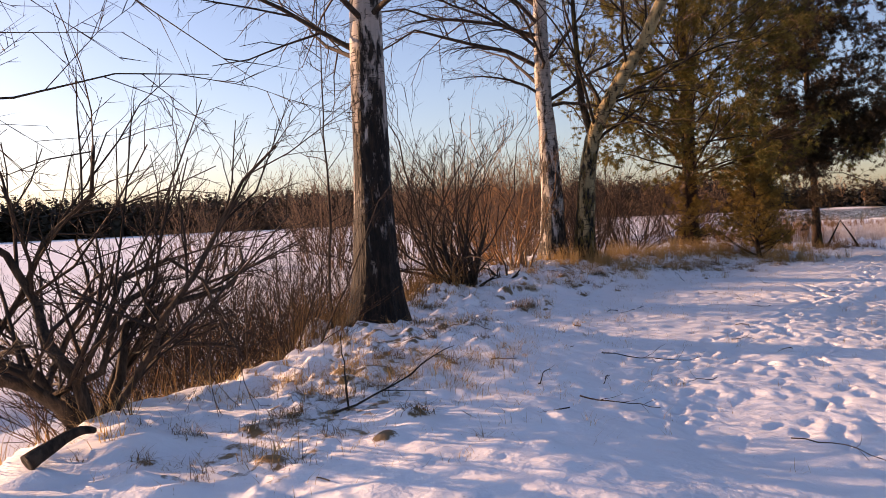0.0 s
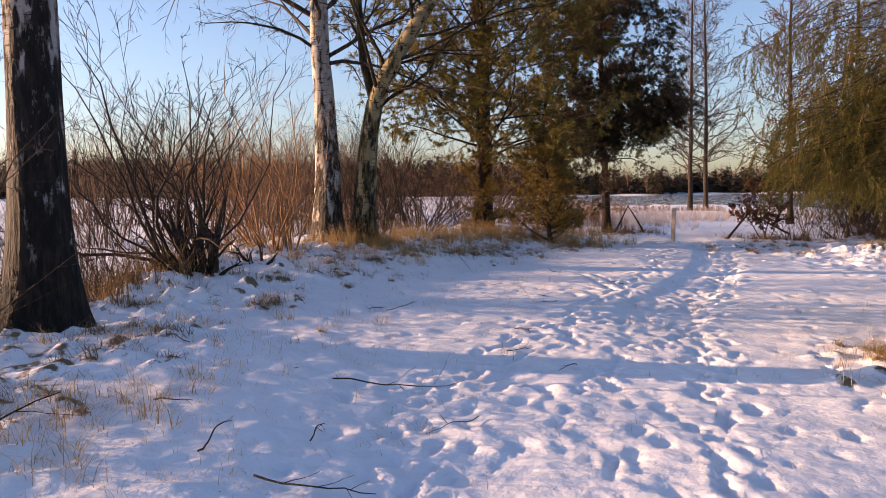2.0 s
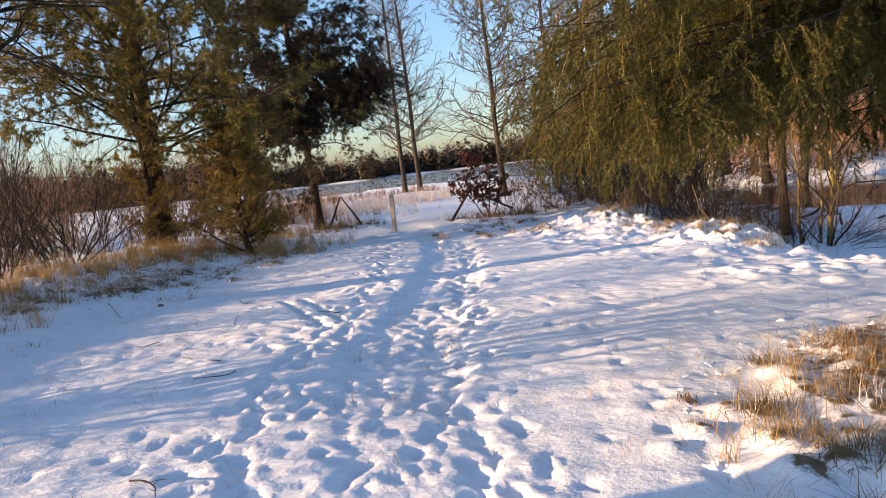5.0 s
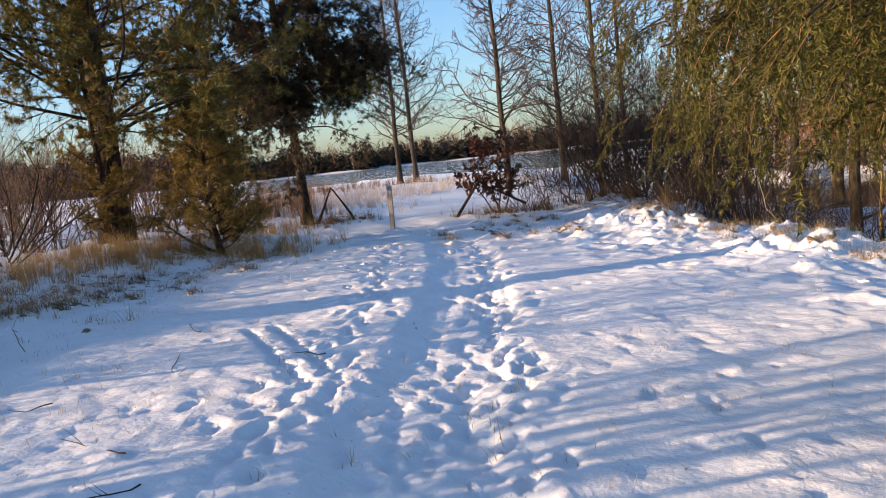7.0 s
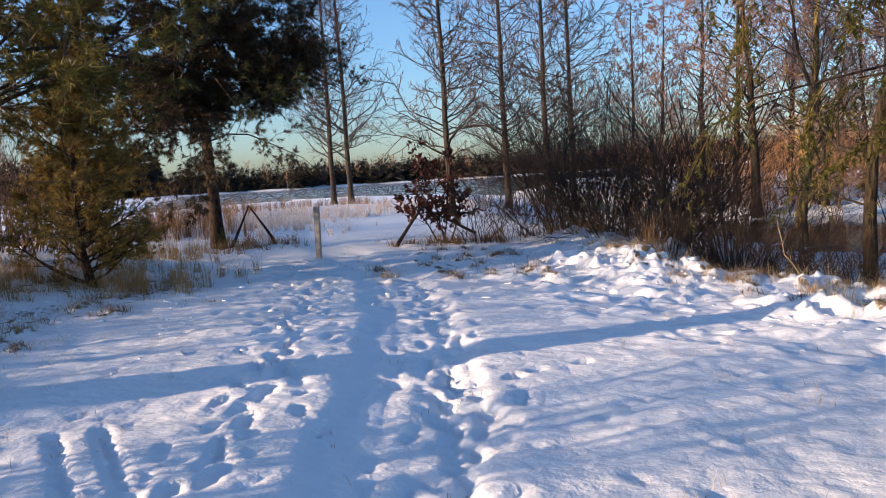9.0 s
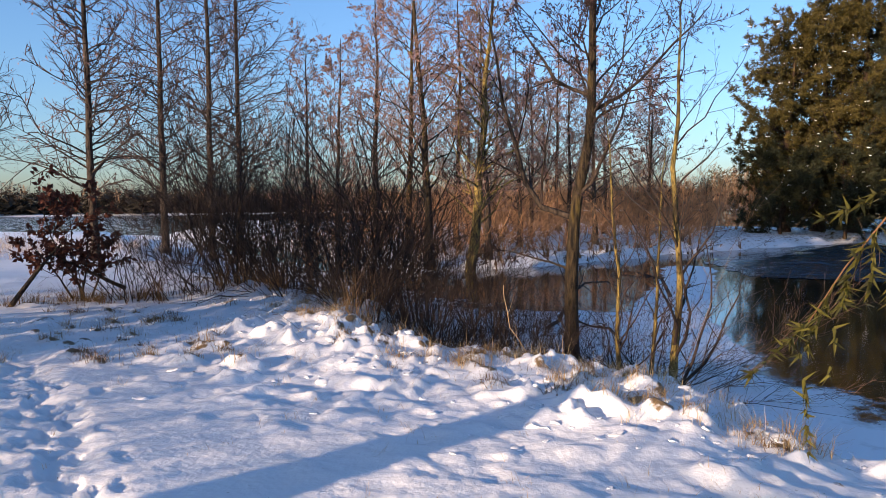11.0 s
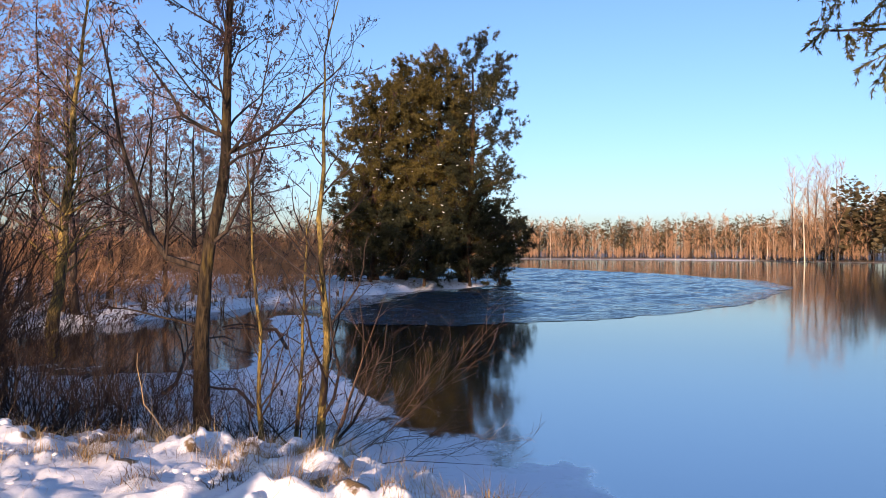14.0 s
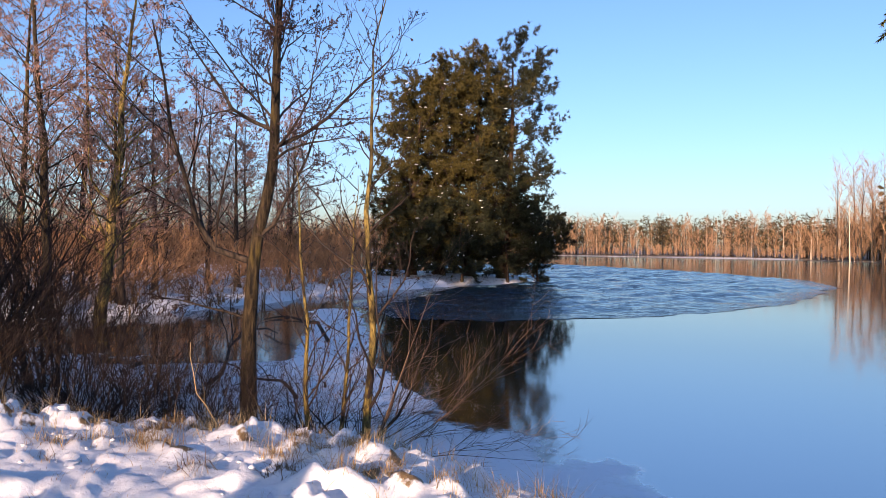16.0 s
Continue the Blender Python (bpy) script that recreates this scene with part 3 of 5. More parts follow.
    bare = np.maximum(bare, 0.44 * smooth(1.2, 0.3, line_distance(X, Y, [(5.6, 13.9), (8.2, 15.4), (10.4, 16.0), (12.2, 16.4), (13.8, 17.2)])))
    bare = np.maximum(bare, 0.38 * smooth(1.4, 0.2, s) * smooth(12.5, 14, X) * smooth(26, 22, X))
    s2 = inside_distance(X, Y, HEADLAND)
    bare = np.maximum(bare, 0.5 * smooth(-1.5, 1.0, s2))
    r = np.hypot(X - 10, Y - 9)
    az = np.degrees(np.arctan2(Y - 9, X - 10))
    bare = np.maximum(bare, 0.95 * smooth(2, 7, r - shore_radius(az)) * smooth(40, 20, az))
    a = ob.data.attributes.new("bare", "FLOAT", "POINT")
    a.data.foreach_set("value", bare.ravel().astype(np.float32))
    return ob


def build_ice():
    xs = grid_axis(15, 50, 0.45, -300, 700, 1.15)
    ys = grid_axis(-8, 22, 0.45, -500, 700, 1.15)
    X, Y = np.meshgrid(xs, ys, indexing="ij")
    V = np.stack([X, Y, np.full(X.shape, LAKE)], -1).reshape(-1, 3)
    ob = mesh_object("lake_ice", [(V, grid_faces(len(xs), len(ys)))], ICE)
    tagged(ob, "smooth frozen lake with frosted edges mirroring the sky", "ice", kind="structure")
    s = inside_distance(X, Y, LAND)
    frost = 0.95 * smooth(-7.5, -1.0, s) * smooth(60, 35, X) * smooth(4.0, 7.5, Y - 0.12 * (X - 16))
    frost = np.maximum(frost, 0.95 * smooth(-4.0, -1.2, s) * smooth(5.5, 8.0, Y))
    frost = np.maximum(frost, 0.8 * smooth(-1.8, -0.6, s))
    frost = np.maximum(frost, 0.95 * smooth(-7.0, -5.2, s) * smooth(7.0, 7.6, Y) * smooth(17, 18, X) * smooth(26, 24, X))
    frost = np.maximum(frost, 0.95 * smooth(1.1, 0.4, line_distance(X, Y, [(20.5, 7.7), (25, 7.7), (30, 6.8), (36, 6.0)])))
    far_az = np.degrees(np.arctan2(Y - 9, X - 10))
    frost = np.maximum(frost, 0.42 * smooth(22, 34, far_az))
    a = ob.data.attributes.new("frost", "FLOAT", "POINT")
    a.data.foreach_set("value", frost.ravel().astype(np.float32))


OPEN_WATER = [(33.0, 4.6), (31.6, 2.0), (31.8, -2.8), (35.4, -10.6), (41, -18), (48, -25.7), (58, -32.5), (74, -35.4), (104, -33.4), (100, -15), (70, -6), (56, -9), (48, 0), (38, 5)]


def build_water():
    xs, ys = np.arange(25, 105, 0.28), np.arange(-37, 7, 0.28)
    X, Y = np.meshgrid(xs, ys, indexing="ij")
    c, q = math.cos(radians(25)), math.sin(radians(25))
    U, W = X * c + Y * q, -X * q + Y * c
    wave = 0.5 + 0.6 * fbm(U * 1.5, W * 0.5, 1.0, 2, 91, 0.5)
    Z = LAKE + 0.004 + (0.012 + 0.26 * smooth(0.2, 2.6, inside_distance(X, Y, OPEN_WATER))) * np.clip(wave, 0, 1)
    V = np.stack([X, Y, Z], -1).reshape(-1, 3)
    F = grid_faces(len(xs), len(ys))
    mid = V[F].mean(1)
    wob = 0.7 * fbm(mid[:, 0], mid[:, 1], 2.5, 3, 93)
    F = F[inside_distance(mid[:, 0], mid[:, 1], OPEN_WATER) + wob > 0]
    used, F = np.unique(F, return_inverse=True)
    ob = mesh_object("water", [(V[used], F.reshape(-1, 4))], WATER)
    tagged(ob, "patch of open rippled water in the frozen lake", "water", kind="structure")


build_ground()
build_ice()
build_water()


# ---- bare trees ----
def bare_tree(name, label, category, x, y, height, r0, seed, lean=(0, 0), sweep=(0, 0), limbs=22, limb_rel=0.28, limb_t=(0.25, 0.97), limb_angle=(45, 75),
              limb_up=0.1, limb_bend=0.05, sub=6, twig=5, fine=0, droop=0.0, trunk_mat=None, limb_mat=None, twig_mat=None, catkins=0.0, flare=1.5,
              split=False, group="", sides=10, wiggle=0.05, fall=0.62, sink=0.12, sub_rel=0.42, twig_r=0.0022, catkin_size=0.03, k3=3, limb_r=0.42, taper=0.93, boughs=(), path=None, limb_min=0.006):
    """A leafless tree: trunk (and leaders), limbs, twigs, and cones or catkins."""
    rng = np.random.default_rng(seed)
    z = gh(x, y) - sink
    tree = thing(name, (x, y, z), label, category, group)
    trunk_mat, limb_mat, twig_mat = trunk_mat or BARK, limb_mat or trunk_mat or BARK, twig_mat or TWIG
    k = 18
    s = np.linspace(0, 1, k)
    P = np.zeros((1, k, 3))
    drift = np.cumsum(rng.normal(size=(k, 2)) * wiggle * height / k, 0)
    drift -= drift[0]
    P[0, :, 0] = lean[0] * s * height + sweep[0] * np.sin(s * 3.0) + drift[:, 0]
    P[0, :, 1] = lean[1] * s * height + sweep[1] * np.sin(s * 3.0) + drift[:, 1]
    P[0, :, 2] = s * height
    if path:
        for c in (0, 1):
            P[0, :, c] += np.interp(s * height, [q[0] for q in path], [q[1 + c] for q in path])
    R = (r0 * (1 - taper * s ** 0.9) * (1 + (flare - 1) * np.exp(-s * height / (1.6 * r0 + 0.15))))[None]
    # finer rings near the foot
    ss = np.concatenate([np.linspace(0, 0.12, 8)[:-1], np.linspace(0.12, 1, 22)])
    Pt = np.stack([np.interp(ss, s, P[0, :, c]) for c in range(3)], -1)[None]
    Rt = (r0 * (1 - taper * ss ** 0.9) * (1 + (flare - 1) * np.exp(-ss * height / (1.3 * r0 + 0.12))))[None]
    Pt = np.concatenate([Pt, Pt[:, -1:] + [0, 0, 0.012]], 1)
    Rt = np.concatenate([Rt, Rt[:, -1:] * 0.03], 1)
    v, f = tubes(Pt, Rt, sides)
    c = Pt[0].repeat(sides, 0)
    lump = 1 + 0.16 * np.sin(np.arange(len(v)) % sides * 2.2 + 1.0)[:, None] * np.exp(-(v[:, 2:3]) / (2.2 * r0 + 0.2)) + 0.05 * np.sin(v[:, 2:3] * 2.1 + np.arange(len(v))[:, None] % sides * 1.7)
    mesh_object("trunk", [(c + (v - c) * lump, f)], trunk_mat, tree)
    P1, R1 = sprout(rng, P, R, limbs, limb_t, limb_rel, limb_angle, limb_up, limb_bend, 0.17, 7, limb_r, 0.18, fall, limb_min)
    # single large boughs: (height, bearing, reach out, rise, how early it goes out, how late it rises, sag at the end, thickness)
    for bz, az, out, up, go, late, sag, br in boughs:
        u = np.linspace(0, 1, 7)
        start = np.array([np.interp(bz, P[0, :, 2], P[0, :, c]) for c in range(3)])
        line = start + (out * u ** go)[:, None] * np.array([math.cos(radians(az)), math.sin(radians(az)), 0.0]) + (up * u ** late - sag * u ** 3)[:, None] * UP
        line[1:] += np.cumsum(rng.normal(size=(6, 3)) * 0.05 * out / 2, 0)
        P1 = np.concatenate([P1, line[None]])
        R1 = np.concatenate([R1, (br * np.linspace(1, 0.2, 7))[None]])
    arms = tube_parts("limb", P1, R1, 6, limb_mat, tree) if split else []
    if not split:
        stuff(mesh_object("limbs", [tubes(P1, R1, 4)], limb_mat, tree))
    P2, R2 = sprout(rng, P1, R1, sub, (0.15, 1.0), sub_rel, (30, 60), 0.08, limb_bend - droop, 0.14, k3 + 1, 0.55, 0.3, 0.45, twig_r * 1.3)
    P3, R3 = sprout(rng, P2, R2, twig, (0.2, 1.0), 0.45, (25, 60), 0.02, -droop, 0.16, k3, 0.6, 0.4, 0.4, twig_r)
    P4, R4 = sprout(rng, P3, R3, fine, (0.2, 1.0), 0.55, (20, 55), 0.0, -droop, 0.16, k3, 0.6, 0.5, 0.4, twig_r * 0.8) if fine else (P3[:0], R3[:0])
    far = twig_r >= 0.008

    def spray(q, n):
        """The twigs of limbs q to q + n."""
        i, j, m = slice(q * sub, (q + n) * sub), slice(q * sub * twig, (q + n) * sub * twig), slice(q * sub * twig * fine, (q + n) * sub * twig * fine)
        return [tubes(P2[i], R2[i], 3), slivers(rng, P3[j], R3[j]) if far else tubes(P3[j], R3[j], 3)] + ([slivers(rng, P4[m], R4[m] * 1.15)] if fine else [])

    if split and not far:
        for q, arm in enumerate(arms):
            stuff(mesh_object("twig_spray", spray(q, 1), twig_mat, arm))
    else:
        stuff(mesh_object("twigs", spray(0, len(P1)), twig_mat, tree))
    if catkins:
        b, d = ends(P3, rng, catkins, (0.3, 1.0), 2)
        d = unit(d * 0.4 + np.array([0, 0, -1.0]) + 0.5 * rng.normal(size=d.shape))
        C, CR = stems(rng, b, d, catkin_size * rng.uniform(0.6, 1.3, len(b)), catkin_size * 0.26, 3, 0.1, 0, 0.5)
        CR[:, 1] *= 1.3
        if catkin_size > 0.05:
            b, d = ends(P3, rng, catkins, (0.2, 1.0), 3)
            cones = leaves(rng, b, unit(d * 0.4 - UP), catkin_size * 1.3, 0.5, 0.5)
        else:
            cones = tubes(C, CR, 3)
        stuff(mesh_object("catkins", [cones], CATKIN_SUNLIT if catkin_size > 0.05 else CATKIN, tree, "dangling alder cones and catkins"))
    return tree


def shrub(name, label, x, y, n, height, seed, spread=0.35, splay=(5, 40), radius=0.012, sub=5, twig=4, fine=0, bark=None, twig_mat=None, bend=0.04, wiggle=0.10, group="", sink=0.06, twig_r=0.0020, lean=(0, 0), rel=0.45, split=False, sides=5, k3=3):
    """Many stems out of one stool, with side twigs."""
    rng = np.random.default_rng(seed)
    ob = thing(name, (x, y, max(gh(x, y), LAKE) - sink), label, "shrub", group)
    a, r = rng.random(n) * 6.283, spread * np.sqrt(rng.random(n))
    base = np.stack([r * np.cos(a), r * np.sin(a), np.zeros(n)], 1)
    th = np.radians(rng.uniform(*splay, n))
    b = a + rng.normal(size=n) * 0.6
    d = np.stack([np.sin(th) * np.cos(b) + lean[0], np.sin(th) * np.sin(b) + lean[1], np.cos(th)], 1)
    L = height * rng.uniform(0.5, 1.1, n)
    P, R = stems(rng, base, d, L, radius * rng.uniform(0.5, 1.2, n), 8, wiggle, bend, 0.2)
    if split:
        tube_parts("stem", P, R, sides, bark or TWIG, ob)
    else:
        stuff(mesh_object("stems", [tubes(P[:, [0, 2, 4, 7]], R[:, [0, 2, 4, 7]], 3)], bark or TWIG, ob))
    P2, R2 = sprout(rng, P, R, sub, (0.15, 1.0), rel, (20, 50), 0.15, bend, 0.14, k3 + 1, 0.6, 0.35, 0.4, twig_r * 1.2)
    pieces = [tubes(P2, R2, 3)]
    if twig:
        P3, R3 = sprout(rng, P2, R2, twig, (0.2, 1.0), 0.45, (20, 50), 0.05, 0, 0.16, k3, 0.65, 0.5, 0.4, twig_r)
        far = k3 == 2
        pieces.append(slivers(rng, P3, R3 * 1.2) if far else tubes(P3, R3, 3))
        if fine:
            P4, R4 = sprout(rng, P3, R3, fine, (0.2, 1.0), 0.5, (20, 50), 0.05, 0, 0.16, k3, 0.65, 0.5, 0.4, twig_r * 0.8)
            pieces.append(slivers(rng, P4, R4 * 1.2) if far else tubes(P4, R4, 3))
    stuff(mesh_object("twigs", pieces, twig_mat or bark or TWIG, ob))
    return ob


# ---- conifers ----
def pine(name, label, x, y, height, r0, seed, limbs, reach, crown_from, trunk_lean=(0, 0), tufts=1.0, needle=0.11, width=0.006, per=16, group="", sub=7, twig=6, drooping=0.0, side=None, fall=0.62, mat=None, snow_caps=0, angle=(60, 95), limb_r=0.28, split=True, twig_rel=0.5, twig_mat=None, category="pine tree", clumps=()):
    rng = np.random.default_rng(seed)
    tree = thing(name, (x, y, gh(x, y) - 0.15), label, category, group)
    k = 16
    s = np.linspace(0, 1, k)
    P = np.zeros((1, k, 3))
    P[0, :, 0] = trunk_lean[0] * height * s + 0.12 * np.sin(s * 5 + seed)
    P[0, :, 1] = trunk_lean[1] * height * s + 0.12 * np.cos(s * 4 + seed)
    P[0, :, 2] = s * height
    R = (r0 * (1 - 0.9 * s) * (1 + 0.5 * np.exp(-s * height / 0.4)))[None]
    v, f = tubes(P, R, 12)
    mesh_object("trunk", [(v + 0.012 * rng.normal(size=v.shape), f)], BARK_PINE, tree)
    P1, R1 = sprout(rng, P, R, limbs, (crown_from, 0.99), reach / height, angle, 0.18, 0.05 - drooping, 0.12, 7, limb_r, 0.2, fall, 0.01)
    if side is not None:
        # no low boughs towards one side
        keep = (unit(P1[:, -1] - P1[:, 0]) @ np.array([side[0], side[1], 0.0]) < side[2]) | (P1[:, 0, 2] > side[3])
        P1, R1 = P1[keep], R1[keep]
    if split:
        tube_parts("limb", P1, R1, 6, BARK, tree)
    else:
        stuff(mesh_object("limbs", [tubes(P1, R1, 4)], BARK, tree))
    P2, R2 = sprout(rng, P1, R1, sub, (0.10, 1.0), 0.38, (30, 65), 0.12, 0.05 - drooping, 0.14, 5 if split else 3, 0.55, 0.35, 0.4, 0.004)
    P3, R3 = sprout(rng, P2, R2, twig, (0.2, 1.0), twig_rel, (25, 60), 0.1, 0.08 - drooping, 0.14, 3 if split else 2, 0.6, 0.5, 0.3, 0.003)
    stuff(mesh_object("twigs", [tubes(P2, R2, 3), slivers(rng, P3, R3)], twig_mat or BARK, tree))
    for cx, cy, cz, cr in clumps:
        # a bough that ends in a dense round tuft
        start = np.array([np.interp(cz - 0.5, P[0, :, 2], P[0, :, c]) for c in range(3)])
        centre = np.array([cx - x, cy - y, cz])
        line = start + np.linspace(0, 1, 7)[:, None] * (centre - start)
        line[:, 2] += 0.2 * np.sin(np.linspace(0, np.pi, 7))
        mesh_object("limb", [tubes(line[None], np.linspace(0.05, 0.02, 7)[None], 6)], BARK, tree)
        out = unit(rng.normal(size=(260, 3)) * [1, 1, 0.8])
        q, qr = stems(rng, centre + out * cr * 0.25, out + 0.3 * UP, cr * rng.uniform(0.35, 0.8, 260), 0.006, P3.shape[1], 0.2, 0.03, 0.4)
        P3 = np.concatenate([P3, q, q])
    b, d = ends(P3, rng, tufts, (0.15, 1.0), 3 if split else 2)
    b2, d2 = ends(P2, rng, tufts, (0.3, 1.0), 4)
    pts, dirs = np.concatenate([b, b2]), np.concatenate([d, d2])
    stuff(mesh_object("needles", [needles(rng, pts, dirs, per, needle, width, 0.75)], mat or NEEDLE_PINE, tree, shade=False))
    if snow_caps:
        pick = rng.choice(len(pts), snow_caps, replace=False)
        q = pts[pick] + UP * needle * 0.4
        C, CR = stems(rng, q, rng.normal(size=q.shape) * [1, 1, 0.1], rng.uniform(0.1, 0.3, len(q)), 0.04, 4, 0.3, 0, 0.3)
        CR[:, 0] *= 0.3
        stuff(mesh_object("snow_clumps", [tubes(C, CR, 5)], SNOW, tree, "small clumps of snow caught on the boughs"))
    return tree


def spruce(name, label, x, y, height, r0, seed):
    """A big spruce: drooping boughs with curtains of hanging shoots."""
    rng = np.random.default_rng(seed)
    tree = thing(name, (x, y, gh(x, y) - 0.15), label, "spruce tree")
    k = 16
    s = np.linspace(0, 1, k)
    P = np.zeros((1, k, 3))
    P[0, :, 2] = s * height
    R = (r0 * (1 - 0.95 * s) * (1 + 0.6 * np.exp(-s * height / 0.4)))[None]
    v, f = tubes(P, R, 14)
    mesh_object("trunk", [(v + 0.012 * rng.normal(size=v.shape), f)], BARK_PINE, tree)
    # low boughs by where they end: (count, x, y, spread, height from, to)
    low = [(7, 7.85, 6.68, 0.06, 1.95, 2.2), (8, 8.8, 6.8, 0.12, 1.6, 2.1), (8, 8.1, 7.2, 0.10, 1.9, 2.7), (8, 7.75, 6.55, 0.14, 1.9, 2.8), (6, 8.0, 6.35, 0.15, 2.2, 3.2), (8, 8.4, 5.9, 0.18, 1.8, 3.2), (9, 9.1, 7.35, 0.20, 1.85, 2.7), (15, 10.2, 8.2, 0.2, 1.7, 2.7), (9, 9.7, 8.1, 0.2, 3.0, 3.7), (5, 10.2, 9.3, 0.16, 3.3, 3.7),
           (10, 10.2, 7.1, 0.25, 1.5, 2.4), (7, 10.4, 6.8, 0.25, 2.6, 3.5), (9, 9.0, 5.3, 0.30, 2.1, 3.3), (8, 10.4, 6.2, 0.4, 1.3, 2.6), (10, 10.0, 7.6, 0.25, 1.9, 3.4)]
    tips = np.concatenate([np.stack([rng.normal(tx, sp, n) - x, rng.normal(ty, sp, n) - y, rng.uniform(z0, z1, n)], 1) for n, tx, ty, sp, z0, z1 in low])
    u = np.linspace(0, 1, 9)[None, :, None]
    foot = np.stack([0 * tips[:, 0], 0 * tips[:, 0], tips[:, 2] + rng.uniform(0.3, 1.1, len(tips))], 1)
    near_P = foot[:, None] + u * (tips - foot)[:, None]
    near_P[:, :, 2] += 0.45 * rng.uniform(-0.3, 1.2, (len(tips), 1)) * np.sin(u[0, :, 0] * np.pi) + 0.05 * np.sin(u[0, :, 0] * 9 + 6 * rng.random((len(tips), 1)))
    near_P[:, :, :2] += 0.3 * rng.normal(size=(len(tips), 1, 2)) * np.sin(u * np.pi)
    near_P += np.cumsum(rng.normal(size=near_P.shape) * 0.035, 1) * np.minimum(1, u * 3)
    near_R = np.full(len(tips), 0.017)[:, None] * np.linspace(1, 0.2, 9)
    # the rest: (count, height from, to, bearing from, to, length from, to)
    rows = []
    for g, (n, z0, z1, a0, a1, l0, l1) in enumerate([(9, 4.6, 7.0, 85, 132, 3.5, 4.7), (18, 2.4, 3.5, 60, 75, 2.2, 2.6), (30, 1.9, 6, 192, 348, 2.8, 4.4), (26, 4.5, height * 0.97, 0, 360, 4.4, 5.0)]):
        for q in range(n):
            zz = z0 + (z1 - z0) * (q + rng.random()) / n
            rows.append((zz, radians(rng.uniform(a0, a1)), rng.uniform(l0, l1) * (1.0 if g < 3 else 1.05 - zz / height), g))
    B = np.array(rows)
    base = np.stack([0 * B[:, 0], 0 * B[:, 0], B[:, 0]], 1)
    d = np.stack([np.cos(B[:, 1]), np.sin(B[:, 1]), np.where(B[:, 3] == 0, 0.1, 0.02)], 1)
    far_P, far_R = stems(rng, base, d, B[:, 2], 0.026, 9, 0.06, np.where(B[:, 3] == 1, 0.0, -0.015), 0.18)
    arms = tube_parts("bough", near_P, near_R, 6, BARK, tree)
    tube_parts("bough", far_P, far_R, 6, BARK, tree)
    fine, coarse, brown, green = [], [], [], []
    for P1, R1, n2, n3, hang, close in ((near_P, near_R, 20, 14, 0.8, True), (far_P[B[:, 3] == 1], far_R[B[:, 3] == 1], 24, 7, 0.5, True), (far_P[(B[:, 3] == 0) | (B[:, 3] == 2)], far_R[(B[:, 3] == 0) | (B[:, 3] == 2)], 14, 5, 0.5, False), (far_P[B[:, 3] == 3], far_R[B[:, 3] == 3], 12, 5, 0.2, False)):
        P2, R2 = sprout(rng, P1, R1, n2, (0.30, 1.0), 0.135, (35, 75), -hang, -0.45 * hang, 0.10, 5, 0.25, 0.35, 0.25, 0.0022)
        P3, R3 = sprout(rng, P2, R2, n3, (0.05, 1.0), 0.36, (25, 62), -0.5 * hang, -0.35 * hang, 0.10, 3, 0.6, 0.5, 0.2, 0.0022)
        if P1 is near_P:
            for q, arm in enumerate(arms):
                i, j = slice(q * n2, (q + 1) * n2), slice(q * n2 * n3, (q + 1) * n2 * n3)
                e = [ends(P2[i], rng, 1.0, (0.05, 1.0), 20), ends(P3[j], rng, 1.0, (0.05, 1.0), 14)]
                stuff(mesh_object("twig_spray", [tubes(P2[i], R2[i], 3)], TWIG_BROWN, arm))
                stuff(mesh_object("foliage", [slivers(rng, P3[j], R3[j] * 0.5), needles(rng, np.concatenate([e[0][0], e[1][0]]), np.concatenate([e[0][1], e[1][1]]), 3, 0.021, 0.0050, 0.8)], NEEDLE_SPRUCE, arm, shade=False))
            continue
        brown.append(tubes(P2, R2, 3))
        green.append(slivers(rng, P3, R3))
        for lines, n in ((P2, 20), (P3, 9)):
            (fine if close else coarse).append(ends(lines, rng, 1.0, (0.05, 1.0), n if close else n // 4))
    stuff(mesh_object("shoots", brown, TWIG_BROWN, tree))
    stuff(mesh_object("hanging_shoots", green, NEEDLE_SPRUCE, tree))
    pieces = []
    for group, per, length, width, spread in ((fine, 3, 0.028, 0.0065, 0.50), (coarse, 2, 0.075, 0.016, 0.8)):
        pieces.append(needles(rng, np.concatenate([g[0] for g in group]), np.concatenate([g[1] for g in group]), per, length, width, spread))
    stuff(mesh_object("needles", pieces, NEEDLE_SPRUCE, tree, shade=False))
    return tree


# near bank, from the trail's start onwards
shrub("gnarled_willow", "dark gnarled leafless willow on the bank", -1.2, 6.15, 10, 3.4, 17, 0.16, (4, 52), 0.055, 10, 6, fine=2, bark=BARK, twig_mat=TWIG, wiggle=0.5, bend=0.05, split=True, sides=8, rel=0.5, sink=0.1, lean=(-0.08, 0.1))
bare_tree("birch_tree", "birch on the bank with long drooping twigs", "birch tree", -4.5, 5.3, 12.0, 0.16, 10, limbs=44, limb_rel=0.52, limb_t=(0.22, 0.95), limb_angle=(55, 90), limb_r=0.2, sub=10, twig=6, fine=3, droop=0.26, trunk_mat=BIRCH, limb_mat=BARK, split=True, twig_r=0.0042, k3=2)
shrub("willow_shrub", "leafless willow shrub with many thin upright stems", 0.1, 8.6, 34, 3.0, 12, 0.5, (4, 46), 0.013, 5, 3, fine=1, split=True, lean=(-0.12, 0))
shrub("willow_shrub", "leafless willow shrub with many thin upright stems", -0.7, 9.6, 22, 2.4, 13, 0.6, (4, 45), 0.012, 5, 3, fine=1, split=True)
